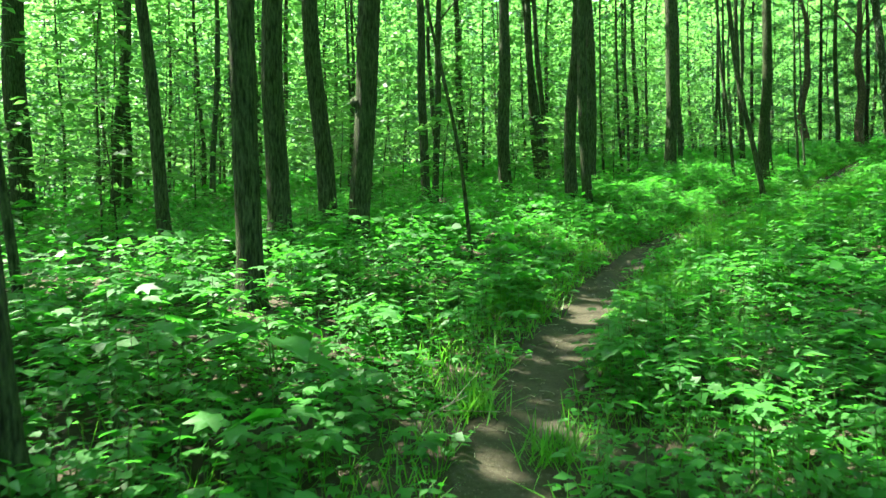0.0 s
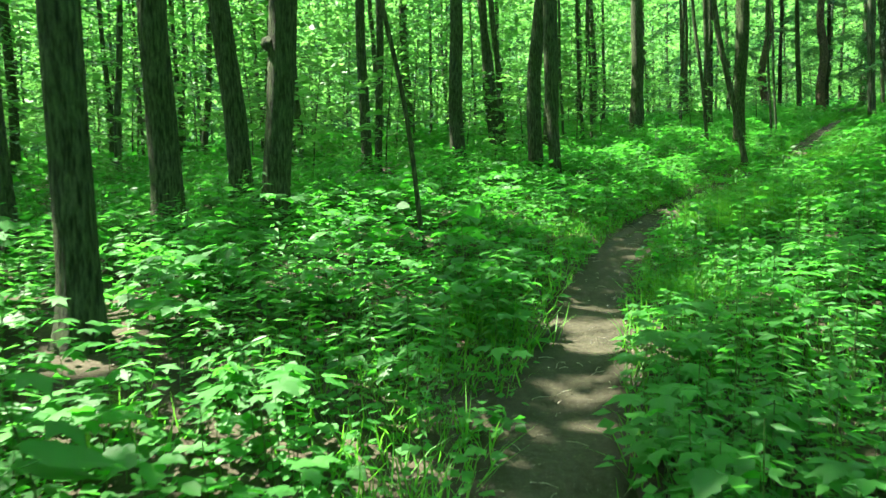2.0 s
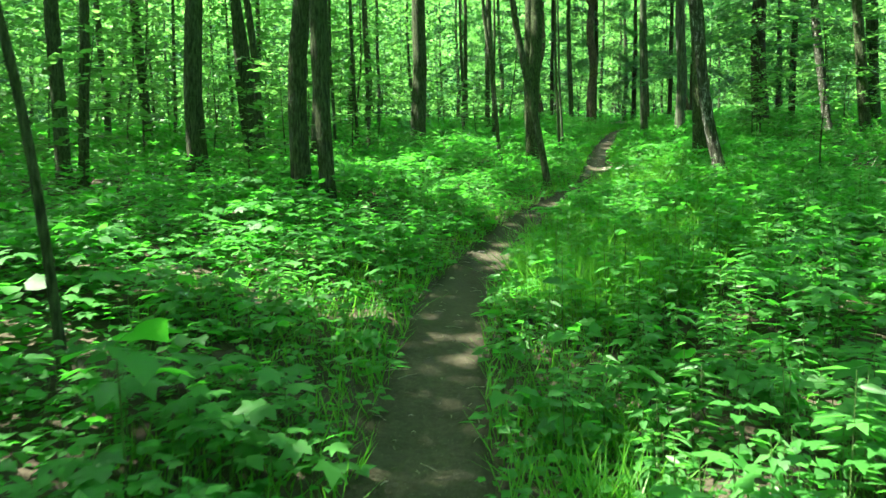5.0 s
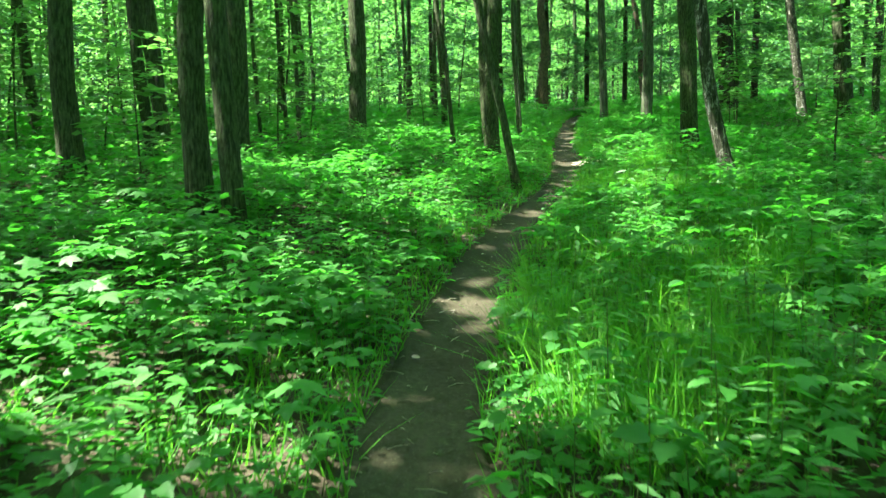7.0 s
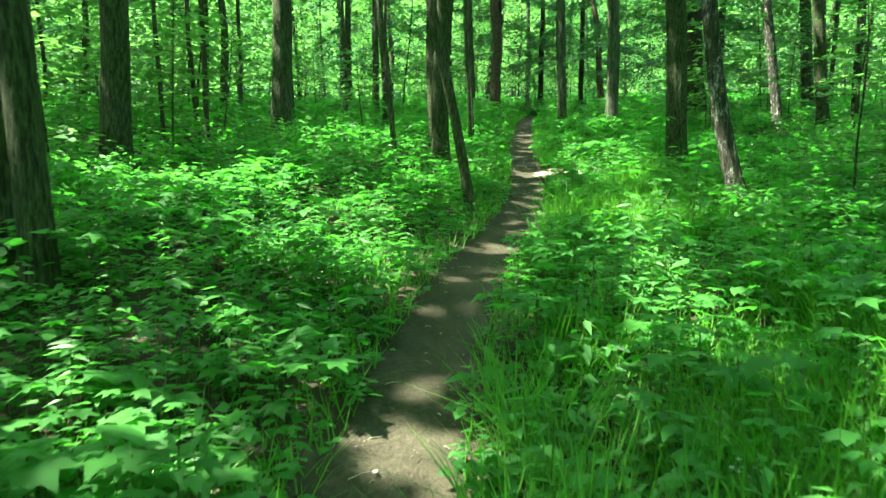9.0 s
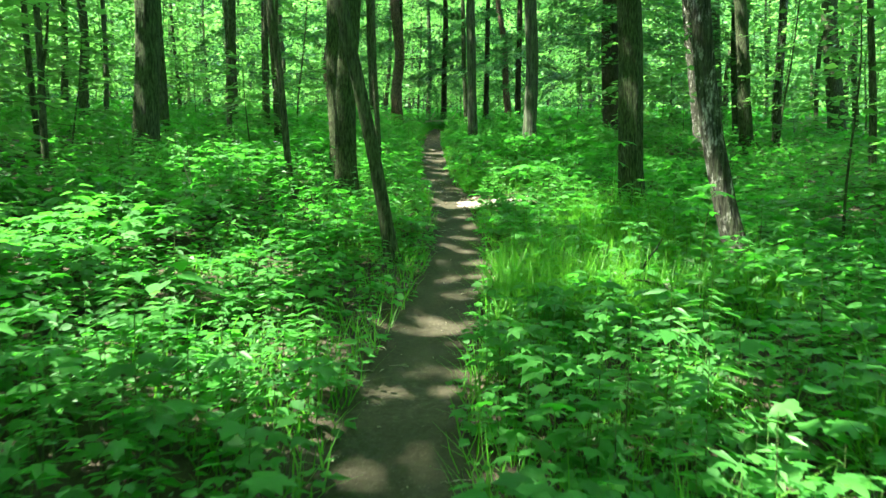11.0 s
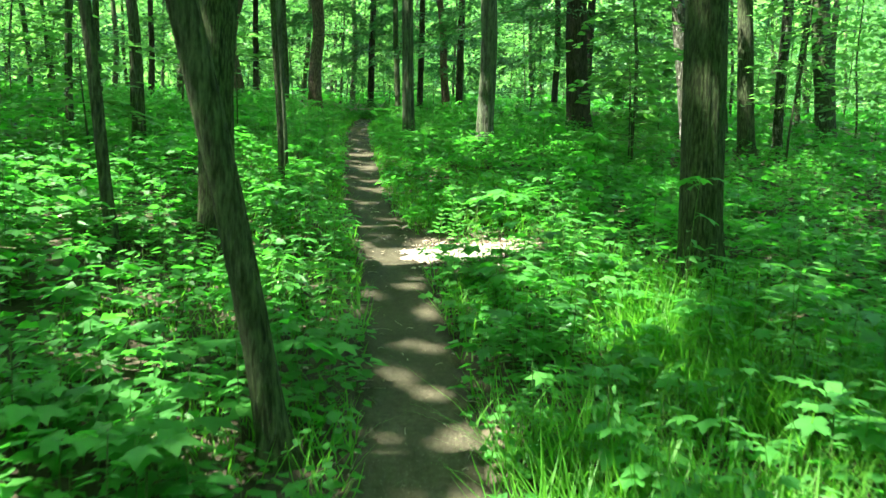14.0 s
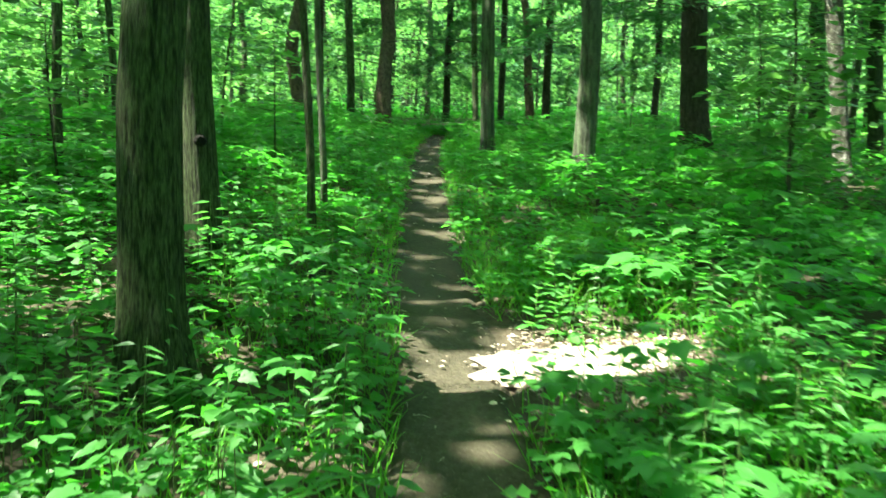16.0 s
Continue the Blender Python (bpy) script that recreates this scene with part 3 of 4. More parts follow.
def sapling_variant(seed, height, sprays, reach, low):
    rs = np.random.RandomState(seed)
    ob = thing("leafy_sapling", (0, 0, 0), "leafy understory sapling with flat green sprays", "sapling", "understory saplings")
    lean = ((rs.rand() - 0.5) * 0.2, (rs.rand() - 0.5) * 0.2)
    h, path = trunk_path(lean, 0, height * 0.6, height, 0.05, seed)
    rad = (0.012 + 0.002 * height) * (1 - 0.75 * np.clip(h, 0, None) / height)
    part("stem", smooth(raw_mesh("stem", *tube(path, rad, 5), 4, BARK["maple"])), ob)
    twig_chunks, P_, A_, N_, S_ = [], [], [], [], []
    for i in range(sprays):
        k = np.argmin(np.abs(h - (low + (height - low) * (i + rs.rand()) / sprays)))
        a = i * 2.4 + rs.rand()
        ln = reach * (0.5 + 0.7 * rs.rand()) * (1.1 - 0.5 * h[k] / height)
        s = np.linspace(0, 1, 3)
        way = np.array([math.cos(a), math.sin(a), 0.22])
        line = path[k] + s[:, None] * way * ln - np.array([0, 0, 0.30 * ln]) * (s ** 2)[:, None]
        twig_chunks.append(tube(line, 0.006 * (1 - 0.7 * s), 3))
        m = int(16 * ln / 0.5)
        u = rs.rand(m) ** 0.7
        at = path[k] + u[:, None] * way * ln - np.array([0, 0, 0.30 * ln]) * (u ** 2)[:, None]
        sd = np.where(rs.rand(m) < 0.5, -1, 1)
        perp = np.array([-way[1], way[0], 0])
        at = at + (rs.rand(m) * 0.34 * ln * sd)[:, None] * perp + rs.randn(m, 3) * np.array([0.03, 0.03, 0.035])
        P_.append(at)
        A_.append(unit(way * (0.4 + rs.rand(m, 1)) + perp * (sd * (0.4 + rs.rand(m)))[:, None] - np.array([0, 0, 0.25])))
        N_.append(unit(np.array([0, 0, 1.0]) + rs.randn(m, 3) * 0.34))
        S_.append(0.11 + 0.07 * rs.rand(m))
    v, q = joined(twig_chunks)
    tagged(part("twig_spray", raw_mesh("twig_spray", v, q, 4, BARK["maple"]), ob), kind="stuff")
    v, f = leaves(KITE_V, LANCE_F, np.concatenate(P_), np.concatenate(A_), np.concatenate(N_), np.concatenate(S_), 1.15)
    tagged(part("foliage", raw_mesh("foliage", v, f, 3, LEAF_TREE), ob), kind="stuff")
    return ob


tall = [sapling_variant(300 + i, 4.5 + 0.9 * i, 26 + 2 * i, 1.5, 1.0) for i in range(5)]
small = [sapling_variant(330 + i, 1.5 + 0.5 * i, 10 + 2 * i, 0.75, 0.5) for i in range(4)]
rng = np.random.RandomState(21)


def scatter_things(kinds, spots):
    for i, (x, y) in enumerate(spots):
        m = pose(x, y, land_at(x, y) - 0.02, 0, 0, rng.rand() * 360)
        if i < len(kinds):
            kinds[i].matrix_basis = m
        else:
            copy_thing(kinds[rng.randint(0, len(kinds))], m)


scatter_things(tall, free_spots(160, (-24, 38, 14, 56), 6.5, 0.5, rng, 1.6) + [(6.3, 25.8), (12.8, 29.4), (16.4, 21.6), (-5.5, 12.5), (0.9, 22.5)])
scatter_things(small, free_spots(90, (-12, 30, 7, 44), 4.0, 0.5, rng, 1.2))

for i, (x, y) in enumerate(((9.33, 24.5), (15.85, 21.3), (12.3, 26.3))):
    sapling_variant(360 + i, 1.7 + 0.15 * i, 13, 0.95, 0.6).matrix_basis = pose(x, y, land_at(x, y) - 0.02)

# foliage of the deep wood, too far and too much to count
def spray_field(count, per, box, dmin, dmax, h_lo, h_hi, spread, s_lo, s_hi, rs, tilt):
    x, y = box[0] + (box[1] - box[0]) * rs.rand(count), box[2] + (box[3] - box[2]) * rs.rand(count)
    d, _ = trail_distance(x, y)
    h = h_lo + (h_hi - h_lo) * rs.rand(count) ** 0.85
    k = (d > dmin + 0.35 * np.clip(3 - h, 0, 3)) & (d < dmax) & (0.6 * vnoise(x, y + 2.2 * h, 3.0, 91) + 0.4 * vnoise(x + 3 * h, y, 1.2, 92) > 0.475)
    k &= leafy(*sun_fall(x, y, land(x, y) + h))
    x, y, h = x[k], y[k], h[k]
    n = len(x)
    c = np.stack([x, y, land(x, y) + h], -1)
    o = rs.randn(n, per, 3) * np.array([spread, spread, spread * 0.13])
    pos = (c[:, None, :] + o).reshape(-1, 3)
    m = len(pos)
    al = o.reshape(-1, 3) * np.array([1, 1, 0.3]) - np.array([0, 0, 0.25 * spread])
    return leaves(KITE_V, LANCE_F, pos, al, unit(np.array([0, 0, 1.0]) + rs.randn(m, 3) * tilt), s_lo + (s_hi - s_lo) * rs.rand(m), 1.1)


rs = np.random.RandomState(17)
WOOD = (-34, 48, 6, 70)
chunks = [spray_field(33000, 14, WOOD, 8.0, 34, 0.7, 11, 0.42, 0.13, 0.24, rs, 0.32),
          # mostly unseen leaves behind the start, added to block sky light from there
          spray_field(5000, 10, (-45, 60, -45, 9), 5, 70, 0.3, 13, 1.0, 0.4, 0.8, rs, 0.8),
          spray_field(12000, 11, (-75, 95, 8, 115), 28, 75, 0.3, 20, 1.1, 0.35, 0.7, rs, 0.8)]
v, f = joined(chunks)
tagged(new("woodland_foliage", raw_mesh("woodland_foliage", v, f, 3, LEAF_TREE)), "layered sunlit green leaves filling the deep wood", "foliage", kind="stuff")


# the hillside woods that close the view
WOODS_FAR = earth_material("distant_woods", (0.008, 0.030, 0.006), (0.030, 0.105, 0.018), (0.05, 0.16, 0.03))
th_ = np.linspace(0, 2 * math.pi, 97)[:-1]
hs_ = np.array([-8.0, 6, 12, 18, 24, 31, 38])
rad_ = 98 + 7 * np.random.RandomState(5).rand(96, 7)
bv = np.stack([10 + rad_ * np.cos(th_)[:, None], 20 + rad_ * np.sin(th_)[:, None], hs_[None, :] + 5 * (np.random.RandomState(6).rand(96, 7) - 0.5)], -1)
ii, jj = np.meshgrid(np.arange(96), np.arange(6), indexing="ij")
kk = (ii + 1) % 96
quads = np.stack([ii * 7 + jj, ii * 7 + jj + 1, kk * 7 + jj + 1, kk * 7 + jj], -1).reshape(-1)
tagged(new("backdrop", raw_mesh("backdrop", bv.reshape(-1, 3), quads, 4, WOODS_FAR)), "distant green woods closing the view", "woods", kind="structure")


def hemlock_boughs(ob, height, r, low, count, reach, seed, bare=0):
    rs = np.random.RandomState(seed)
    for i in range(count):
        h = low + (height - low) * (i + rs.rand()) / count
        a = i * 2.4 + rs.rand() * 0.8
        ln = reach * (1.0 - 0.35 * h / height) * (0.4 + 0.75 * rs.rand())
        way = np.array([math.cos(a), math.sin(a), 0.12])
        me, line = limb_mesh("bough", way * r * 0.5 + np.array([0, 0, h]), way, ln, 0.011 if bare == 0 else 0.016, BARK["hemlock"], seed + i, 5, 0.38 if bare == 0 else 0.15 * rs.randn())
        limb = part("bough", me, ob)
        if i < bare:
            continue
        m = int(220 * ln)
        u = 0.15 + 0.85 * rs.rand(m)
        k = np.clip((u * 8).astype(int), 0, 7)
        fr = (u * 8 - k)[:, None]
        base = line[k] * (1 - fr) + line[k + 1] * fr
        sd = np.where(rs.rand(m) < 0.5, -1.0, 1.0)
        perp = np.array([-way[1], way[0], 0])
        at = base + (sd * rs.rand(m) * 0.40 * (1.2 - u) * ln ** 0.5)[:, None] * perp - np.array([0, 0, 0.22]) * rs.rand(m, 1)
        al = way * 0.7 + perp * sd[:, None] * (0.5 + rs.rand(m, 1)) - np.array([0, 0, 0.45])
        v, f = leaves(KITE_V, LANCE_F, at, al, unit(np.array([0, 0, 1.0]) + rs.randn(m, 3) * 0.4), 0.09 + 0.08 * rs.rand(m), 0.45)
        part("needles", raw_mesh("needles", v, f, 3, LEAF_NEEDLE), limb)


seed_ = 700
for t in TREES:
    if t[7] == "hemlock":
        hemlock_boughs(t[0], 13, 0.25, 2.2, 52, 4.4, 701)
    elif t[7] == "dead":
        seed_ += 50
        hemlock_boughs(t[0], t[4] - 1, 0.16, 0.8, 15, 2.4, seed_, 15)
for hx, hy, hr in ((21.6, 30.6, 0.10), (24.4, 28.2, 0.12), (23.2, 34.0, 0.10), (18.6, 36.6, 0.09), (15.2, 36.4, 0.08), (26.5, 31.0, 0.11), (20.4, 35.8, 0.10), (22.4, 35.6, 0.11)):
    hemlock_boughs(tree("hemlock", hx, hy, hr, hr * 0.9, 0.01, 0.0, height=13), 12.5, hr, 1.5, 32, 3.2, int(hx * 10))

# ---- undergrowth ----


def field(count, box, dmin, dmax, rs):
    x, y = box[0] + rs.rand(count) * (box[1] - box[0]), box[2] + rs.rand(count) * (box[3] - box[2])
    d, s = trail_distance(x, y)
    k = (d > dmin) & (d < dmax)
    return x[k], y[k], d[k], s[k]


def clearing(x, y, rs, left):
    """True where plants stand; few of them in the sunny clearing beside the trail and round the nearest maple."""
    bare = (np.hypot(x - 11.05, y - 19.95) < 0.80) | (np.hypot(x + 1.55, y - 6.15) < 0.42) | (np.hypot(x + 1.62, y - 6.5) < 0.3)
    return ~bare | (rs.rand(len(x)) < left)


def herb(x, y, d, per, h_lo, h_hi, size_lo, size_hi, tmpl, faces, rs, spread=0.10, droop=0.35, levels=1, width=1.0, tilt=0.25):
    """Leaves set round the tops of many low plants."""
    n = len(x)
    z = land(x, y, d)
    hgt = h_lo + (h_hi - h_lo) * rs.rand(n) ** 1.3 * (0.5 + vnoise(x, y, 1.1, 51))
    a = (np.arange(per)[None, :] * 6.283 / max(per / levels, 1) + rs.rand(n, 1) * 6.28 + rs.randn(n, per) * 0.35)
    lev = (np.arange(per)[None, :] % levels + rs.rand(n, per) * 0.6) / levels
    hz = hgt[:, None] * (1 - 0.75 * lev * (levels > 1)) + rs.randn(n, per) * 0.02
    out = np.stack([np.cos(a), np.sin(a), np.zeros_like(a)], -1)
    r0 = spread * (0.15 + 0.6 * rs.rand(n, per))
    pos = np.stack([x[:, None] + out[..., 0] * r0, y[:, None] + out[..., 1] * r0, z[:, None] + hz], -1).reshape(-1, 3)
    along = (out - np.array([0, 0, 1.0]) * (droop * rs.rand(n, per) - 0.12)[..., None]).reshape(-1, 3)
    nor = unit(np.array([0, 0, 1.0]) + rs.randn(len(pos), 3) * tilt)
    size = (size_lo + (size_hi - size_lo) * rs.rand(n, 1) ** 1.8 * np.ones((1, per)) * (0.75 + 0.5 * rs.rand(n, per))).reshape(-1)
    return leaves(tmpl, faces, pos, along, nor, size, width), (x, y, z, hgt)


def stalks(x, y, z, hgt, r, rs):
    n = len(x)
    th = np.array([0, 2.094, 4.189])
    ring = np.stack([np.cos(th), np.sin(th)], -1)
    bot = np.stack([x[:, None] + ring[None, :, 0] * r, y[:, None] + ring[None, :, 1] * r, np.repeat((z - 0.02)[:, None], 3, 1)], -1)
    dx = rs.randn(n, 2) * 0.02
    top = np.stack([(x + dx[:, 0])[:, None] + ring[None, :, 0] * r * 0.6, (y + dx[:, 1])[:, None] + ring[None, :, 1] * r * 0.6, np.repeat((z + hgt)[:, None], 3, 1)], -1)
    v = np.concatenate([bot, top], 1).reshape(-1, 3)
    f = np.array([(0, 1, 4), (0, 4, 3), (1, 2, 5), (1, 5, 4), (2, 0, 3), (2, 3, 5)]).ravel()
    return v, (f[None, :] + (np.arange(n) * 6)[:, None]).ravel()


def stuff(name, chunks, material, label, category):
    v, f = joined(chunks)
    return tagged(new(name, smooth(raw_mesh(name, v, f, 3, material))), label, category, kind="stuff")


rs = np.random.RandomState(8)
NEAR = (-8, 22, 0.5, 35)
# broad lobed leaves close to the trail
x, y, d, s = field(52000, NEAR, 0.36, 4.6, rs)
k = vnoise(x, y, 0.8, 61) + 0.25 * rs.rand(len(x)) > np.where(d < 0.7, 0.60, 0.30)
k &= clearing(x, y, rs, 0.06)
x, y, d = x[k], y[k], d[k]
c = d < 1.9
maple = vnoise(x, y, 0.9, 66) + 0.4 * (rs.rand(len(x)) - 0.5) > 0.45
lobed = ~maple & (rs.rand(len(x)) < 0.5)
palm, info = herb(x[c & maple], y[c & maple], d[c & maple], 4, 0.10, 0.40, 0.070, 0.165, PALM_V, PALM_F, rs, 0.12, 0.35, tilt=0.22)
big, info4 = herb(x[c & lobed], y[c & lobed], d[c & lobed], 5, 0.08, 0.36, 0.050, 0.125, LOBED_V, LOBED_F, rs, 0.11, 0.45, tilt=0.26)
c_ov = c & ~maple & ~lobed
oval, info3 = herb(x[c_ov], y[c_ov], d[c_ov], 7, 0.08, 0.34, 0.040, 0.095, OVAL_V, OVAL_F, rs, 0.11, 0.45, 2, 1.15, tilt=0.28)
far_p = ~c & maple
palm2, _ = herb(x[far_p], y[far_p], d[far_p], 4, 0.14, 0.44, 0.080, 0.180, PALM_V, PALM_F, rs, 0.13, 0.35, tilt=0.25)
c = ~c & ~maple
big2, info2 = herb(x[c], y[c], d[c], 5, 0.12, 0.40, 0.060, 0.140, OVAL_V, OVAL_F, rs, 0.11, 0.4, width=1.3, tilt=0.28)
stuff("broadleaf_undergrowth", [big, big2, oval, palm, palm2], LEAF_BROAD, "dense low plants with broad lobed green leaves", "undergrowth")
stuff("undergrowth_stems", [stalks(*info, 0.003, rs), stalks(*info3, 0.003, rs), stalks(*info4, 0.003, rs)], STEM, "thin green stems under the broad leaves", "undergrowth")
# lower oval leaves filling in between
x, y, d, s = field(60000, NEAR, 0.27, 4.4, rs)
k = clearing(x, y, rs, 0.12)
x, y, d = x[k], y[k], d[k]
low, _ = herb(x, y, d, 5, 0.02, 0.16, 0.045, 0.105, KITE_V, LANCE_F, rs, 0.09, 0.4, width=1.1, tilt=0.28)
x, y, d, s = field(34000, (-14, 26, 0, 36), 4.3, 10.0, rs)
mid, _ = herb(x, y, d, 5, 0.08, 0.45, 0.08, 0.17, KITE_V, LANCE_F, rs, 0.15, 0.4, width=1.2, tilt=0.3)
x, y, d, s = field(26000, (-34, 46, 2, 62), 9.5, 40.0, rs)
far, _ = herb(x, y, d, 5, 0.10, 0.60, 0.16, 0.30, KITE_V, LANCE_F, rs, 0.28, tilt=0.4)
stuff("leafy_ground_cover", [low, mid, far], LEAF_BROAD, "low green leafy plants covering the woodland floor", "ground cover")
# taller lance-leaved weeds in drifts
x, y, d, s = field(18000, NEAR, 0.45, 4.5, rs)
k = vnoise(x, y, 1.6, 71) + 0.5 * (vnoise(x, y, 0.4, 73) - 0.5) > 0.44
k &= clearing(x, y, rs, 0.05)
wn_, info = herb(x[k], y[k], d[k], 14, 0.22, 0.60, 0.07, 0.13, LANCE_V, LANCE_F, rs, 0.03, 0.3, 7, 1.2, 0.35)
st1 = stalks(*info, 0.0035, rs)
x, y, d, s = field(26000, (-16, 28, 0, 38), 3.2, 14, rs)
k = vnoise(x, y, 2.4, 72) + 0.5 * (vnoise(x, y, 0.6, 74) - 0.5) > 0.42
wm_, info = herb(x[k], y[k], d[k], 12, 0.22, 0.62, 0.07, 0.15, LANCE_V, LANCE_F, rs, 0.04, 0.3, 6, 1.3, 0.35)
stuff("lance_leaved_weeds", [wn_, wm_], LEAF_LANCE, "upright weeds with narrow pale green leaves", "weeds")
stuff("weed_stems", [st1, stalks(*info, 0.004, rs)], STEM, "upright green weed stems", "weeds")


def grass(x, y, d, h_lo, h_hi, rs, splay=0.5):
    n = len(x)
    a = rs.rand(n) * 6.28
    al = np.stack([np.cos(a) * splay * rs.rand(n), np.sin(a) * splay * rs.rand(n), np.ones(n)], -1)
    nor = np.stack([np.cos(a), np.sin(a), np.full(n, 0.1)], -1)
    hgt = h_lo + (h_hi - h_lo) * rs.rand(n)
    pos = np.stack([x, y, land(x, y, d) - 0.02], -1)
    v, f = leaves(BLADE_V, BLADE_F, pos, al, nor, hgt, 0.0105 / hgt * (0.5 + 0.6 * rs.rand(n)))
    v = v.reshape(n, 5, 3)
    bend = np.stack([np.cos(a), np.sin(a), -0.35 * np.ones(n)], -1) * (hgt * (0.15 + 0.8 * rs.rand(n) ** 1.5))[:, None]
    v[:, 4] += bend
    v[:, 2:4] += bend[:, None, :] * 0.25
    return v.reshape(-1, 3), f


x, y, d, s = field(350000, NEAR, 0.27, 1.9, rs)
k = (vnoise(x, y, 0.5, 81) + 0.35 * vnoise(x, y, 0.12, 82)) > 0.42 + 0.34 * np.clip((d - 0.45) / 0.8, 0, 1)
k &= clearing(x, y, rs, 0.15)
g1 = grass(x[k], y[k], d[k], 0.10, 0.30, rs)
x, y, d, s = field(60000, (5, 16, 11, 23), 0.36, 1.9, rs)
k = (s > 0) & (vnoise(x, y, 0.9, 85) + 0.4 * (vnoise(x, y, 0.2, 86) - 0.5) > 0.50) & clearing(x, y, rs, 0.1)
x2, y2, d2, s2 = field(58000, (3.5, 11, 10, 18.5), 0.40, 2.6, rs)
k2 = (s2 > 0) & (vnoise(x2, y2, 0.7, 87) + 0.5 * (vnoise(x2, y2, 0.18, 88) - 0.5) > 0.52)
clump_chunks = [grass(x2[k2], y2[k2], d2[k2], 0.30, 0.64, rs, 0.6), g1, grass(x[k], y[k], d[k], 0.16, 0.40, rs, 0.6)]
for tx, ty, tr, tn_, th in ((10.05, 17.5, 0.30, 460, 0.58), (9.75, 17.3, 0.28, 260, 0.45), (2.35, 7.9, 0.3, 260, 0.42), (2.7, 8.6, 0.35, 260, 0.4), (7.9, 15.6, 0.4, 300, 0.38),
                              (0.75, 7.2, 0.3, 240, 0.36), (0.55, 3.9, 0.2, 120, 0.3), (6.3, 12.9, 0.5, 260, 0.4), (0.2, 4.6, 0.16, 120, 0.28), (6.9, 14.2, 0.35, 240, 0.4)):
    x, y = tx + rs.randn(tn_) * tr * 0.5, ty + rs.randn(tn_) * tr * 0.5
    clump_chunks.append(grass(x, y, trail_distance(x, y)[0], th * 0.5, th, rs, 0.7))
stuff("grass", clump_chunks, LEAF_GRASS, "bright green woodland grass edging the path", "grass")

# the bare spot beside the trail; its pale colour stands in for glaring sun
SUN_SOIL = earth_material("sun_pale_soil", (0.20, 0.175, 0.14), (0.34, 0.30, 0.25), (0.46, 0.42, 0.36))
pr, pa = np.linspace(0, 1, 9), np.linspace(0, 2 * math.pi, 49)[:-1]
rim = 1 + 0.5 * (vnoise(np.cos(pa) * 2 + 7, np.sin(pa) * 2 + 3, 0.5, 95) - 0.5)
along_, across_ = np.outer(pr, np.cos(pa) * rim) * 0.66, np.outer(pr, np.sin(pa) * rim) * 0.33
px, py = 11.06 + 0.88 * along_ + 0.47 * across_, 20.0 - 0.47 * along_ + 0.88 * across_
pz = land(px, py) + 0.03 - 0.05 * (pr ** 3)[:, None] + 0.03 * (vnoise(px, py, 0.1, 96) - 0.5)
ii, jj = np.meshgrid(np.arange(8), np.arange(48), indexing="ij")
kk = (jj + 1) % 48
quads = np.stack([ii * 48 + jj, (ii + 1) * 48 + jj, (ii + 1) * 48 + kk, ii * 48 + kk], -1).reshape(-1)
tagged(new("sun_patch_soil", smooth(raw_mesh("sun_patch_soil", np.stack([px, py, pz], -1).reshape(-1, 3), quads, 4, SUN_SOIL))), "bare soil beside the path, coloured pale for strong sun", "soil", kind="structure")

# dry leaves and bits on the floor
x, y, d, s = field(19000, NEAR, 0.0, 3.5, rs)
k = rs.rand(len(x)) < np.where(d < 0.34, 0.10, 1.0)
x, y, d = x[k], y[k], d[k]
n = len(x)
# extra pale leaves heaped on the sun patch to brighten it
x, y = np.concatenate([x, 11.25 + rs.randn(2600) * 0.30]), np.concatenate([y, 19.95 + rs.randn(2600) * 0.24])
d, n = trail_distance(x, y)[0], len(x)
pos = np.stack([x, y, land(x, y, d) + np.where(d < 0.36, -0.005, 0.012)], -1)
dry = leaves(OVAL_V, OVAL_F, pos, rs.randn(n, 3) * np.array([1, 1, 0.1]), unit(np.array([0, 0, 1.0]) + rs.randn(n, 3) * 0.25), 0.014 + 0.048 * rs.rand(n) ** 1.8, 0.8)
stuff("leaf_litter", [dry], LEAF_DRY, "dry fallen leaves, brown to pale, heaped to whiten the sun patch", "leaf litter")
x, y, d, s = field(16000, NEAR, 0.0, 0.6, rs)
twigs = []
for a, b, dd in zip(x[:1500], y[:1500], d[:1500]):
    w = rs.rand() * 6.28
    ln = 0.02 + 0.14 * rs.rand() ** 2
    z0 = land_at(a, b) - 0.012
    p = np.array([(a, b, z0), (a + math.cos(w) * ln * 0.5 + rs.randn() * 0.006, b + math.sin(w) * ln * 0.5, z0 + 0.008), (a + math.cos(w) * ln, b + math.sin(w) * ln, z0 + 0.002)])
    v, q = tube(p, np.array([0.0028, 0.0024, 0.0014]), 4)
    q = q.reshape(-1, 4)
    twigs.append((v, np.concatenate([q[:, :3], q[:, [0, 2, 3]]]).ravel()))
stuff("fallen_twigs", twigs, BARE_WOOD, "small dry twigs strewn over the dirt path", "twig_spray")


# ---- single plants, fallen wood and flowers ----


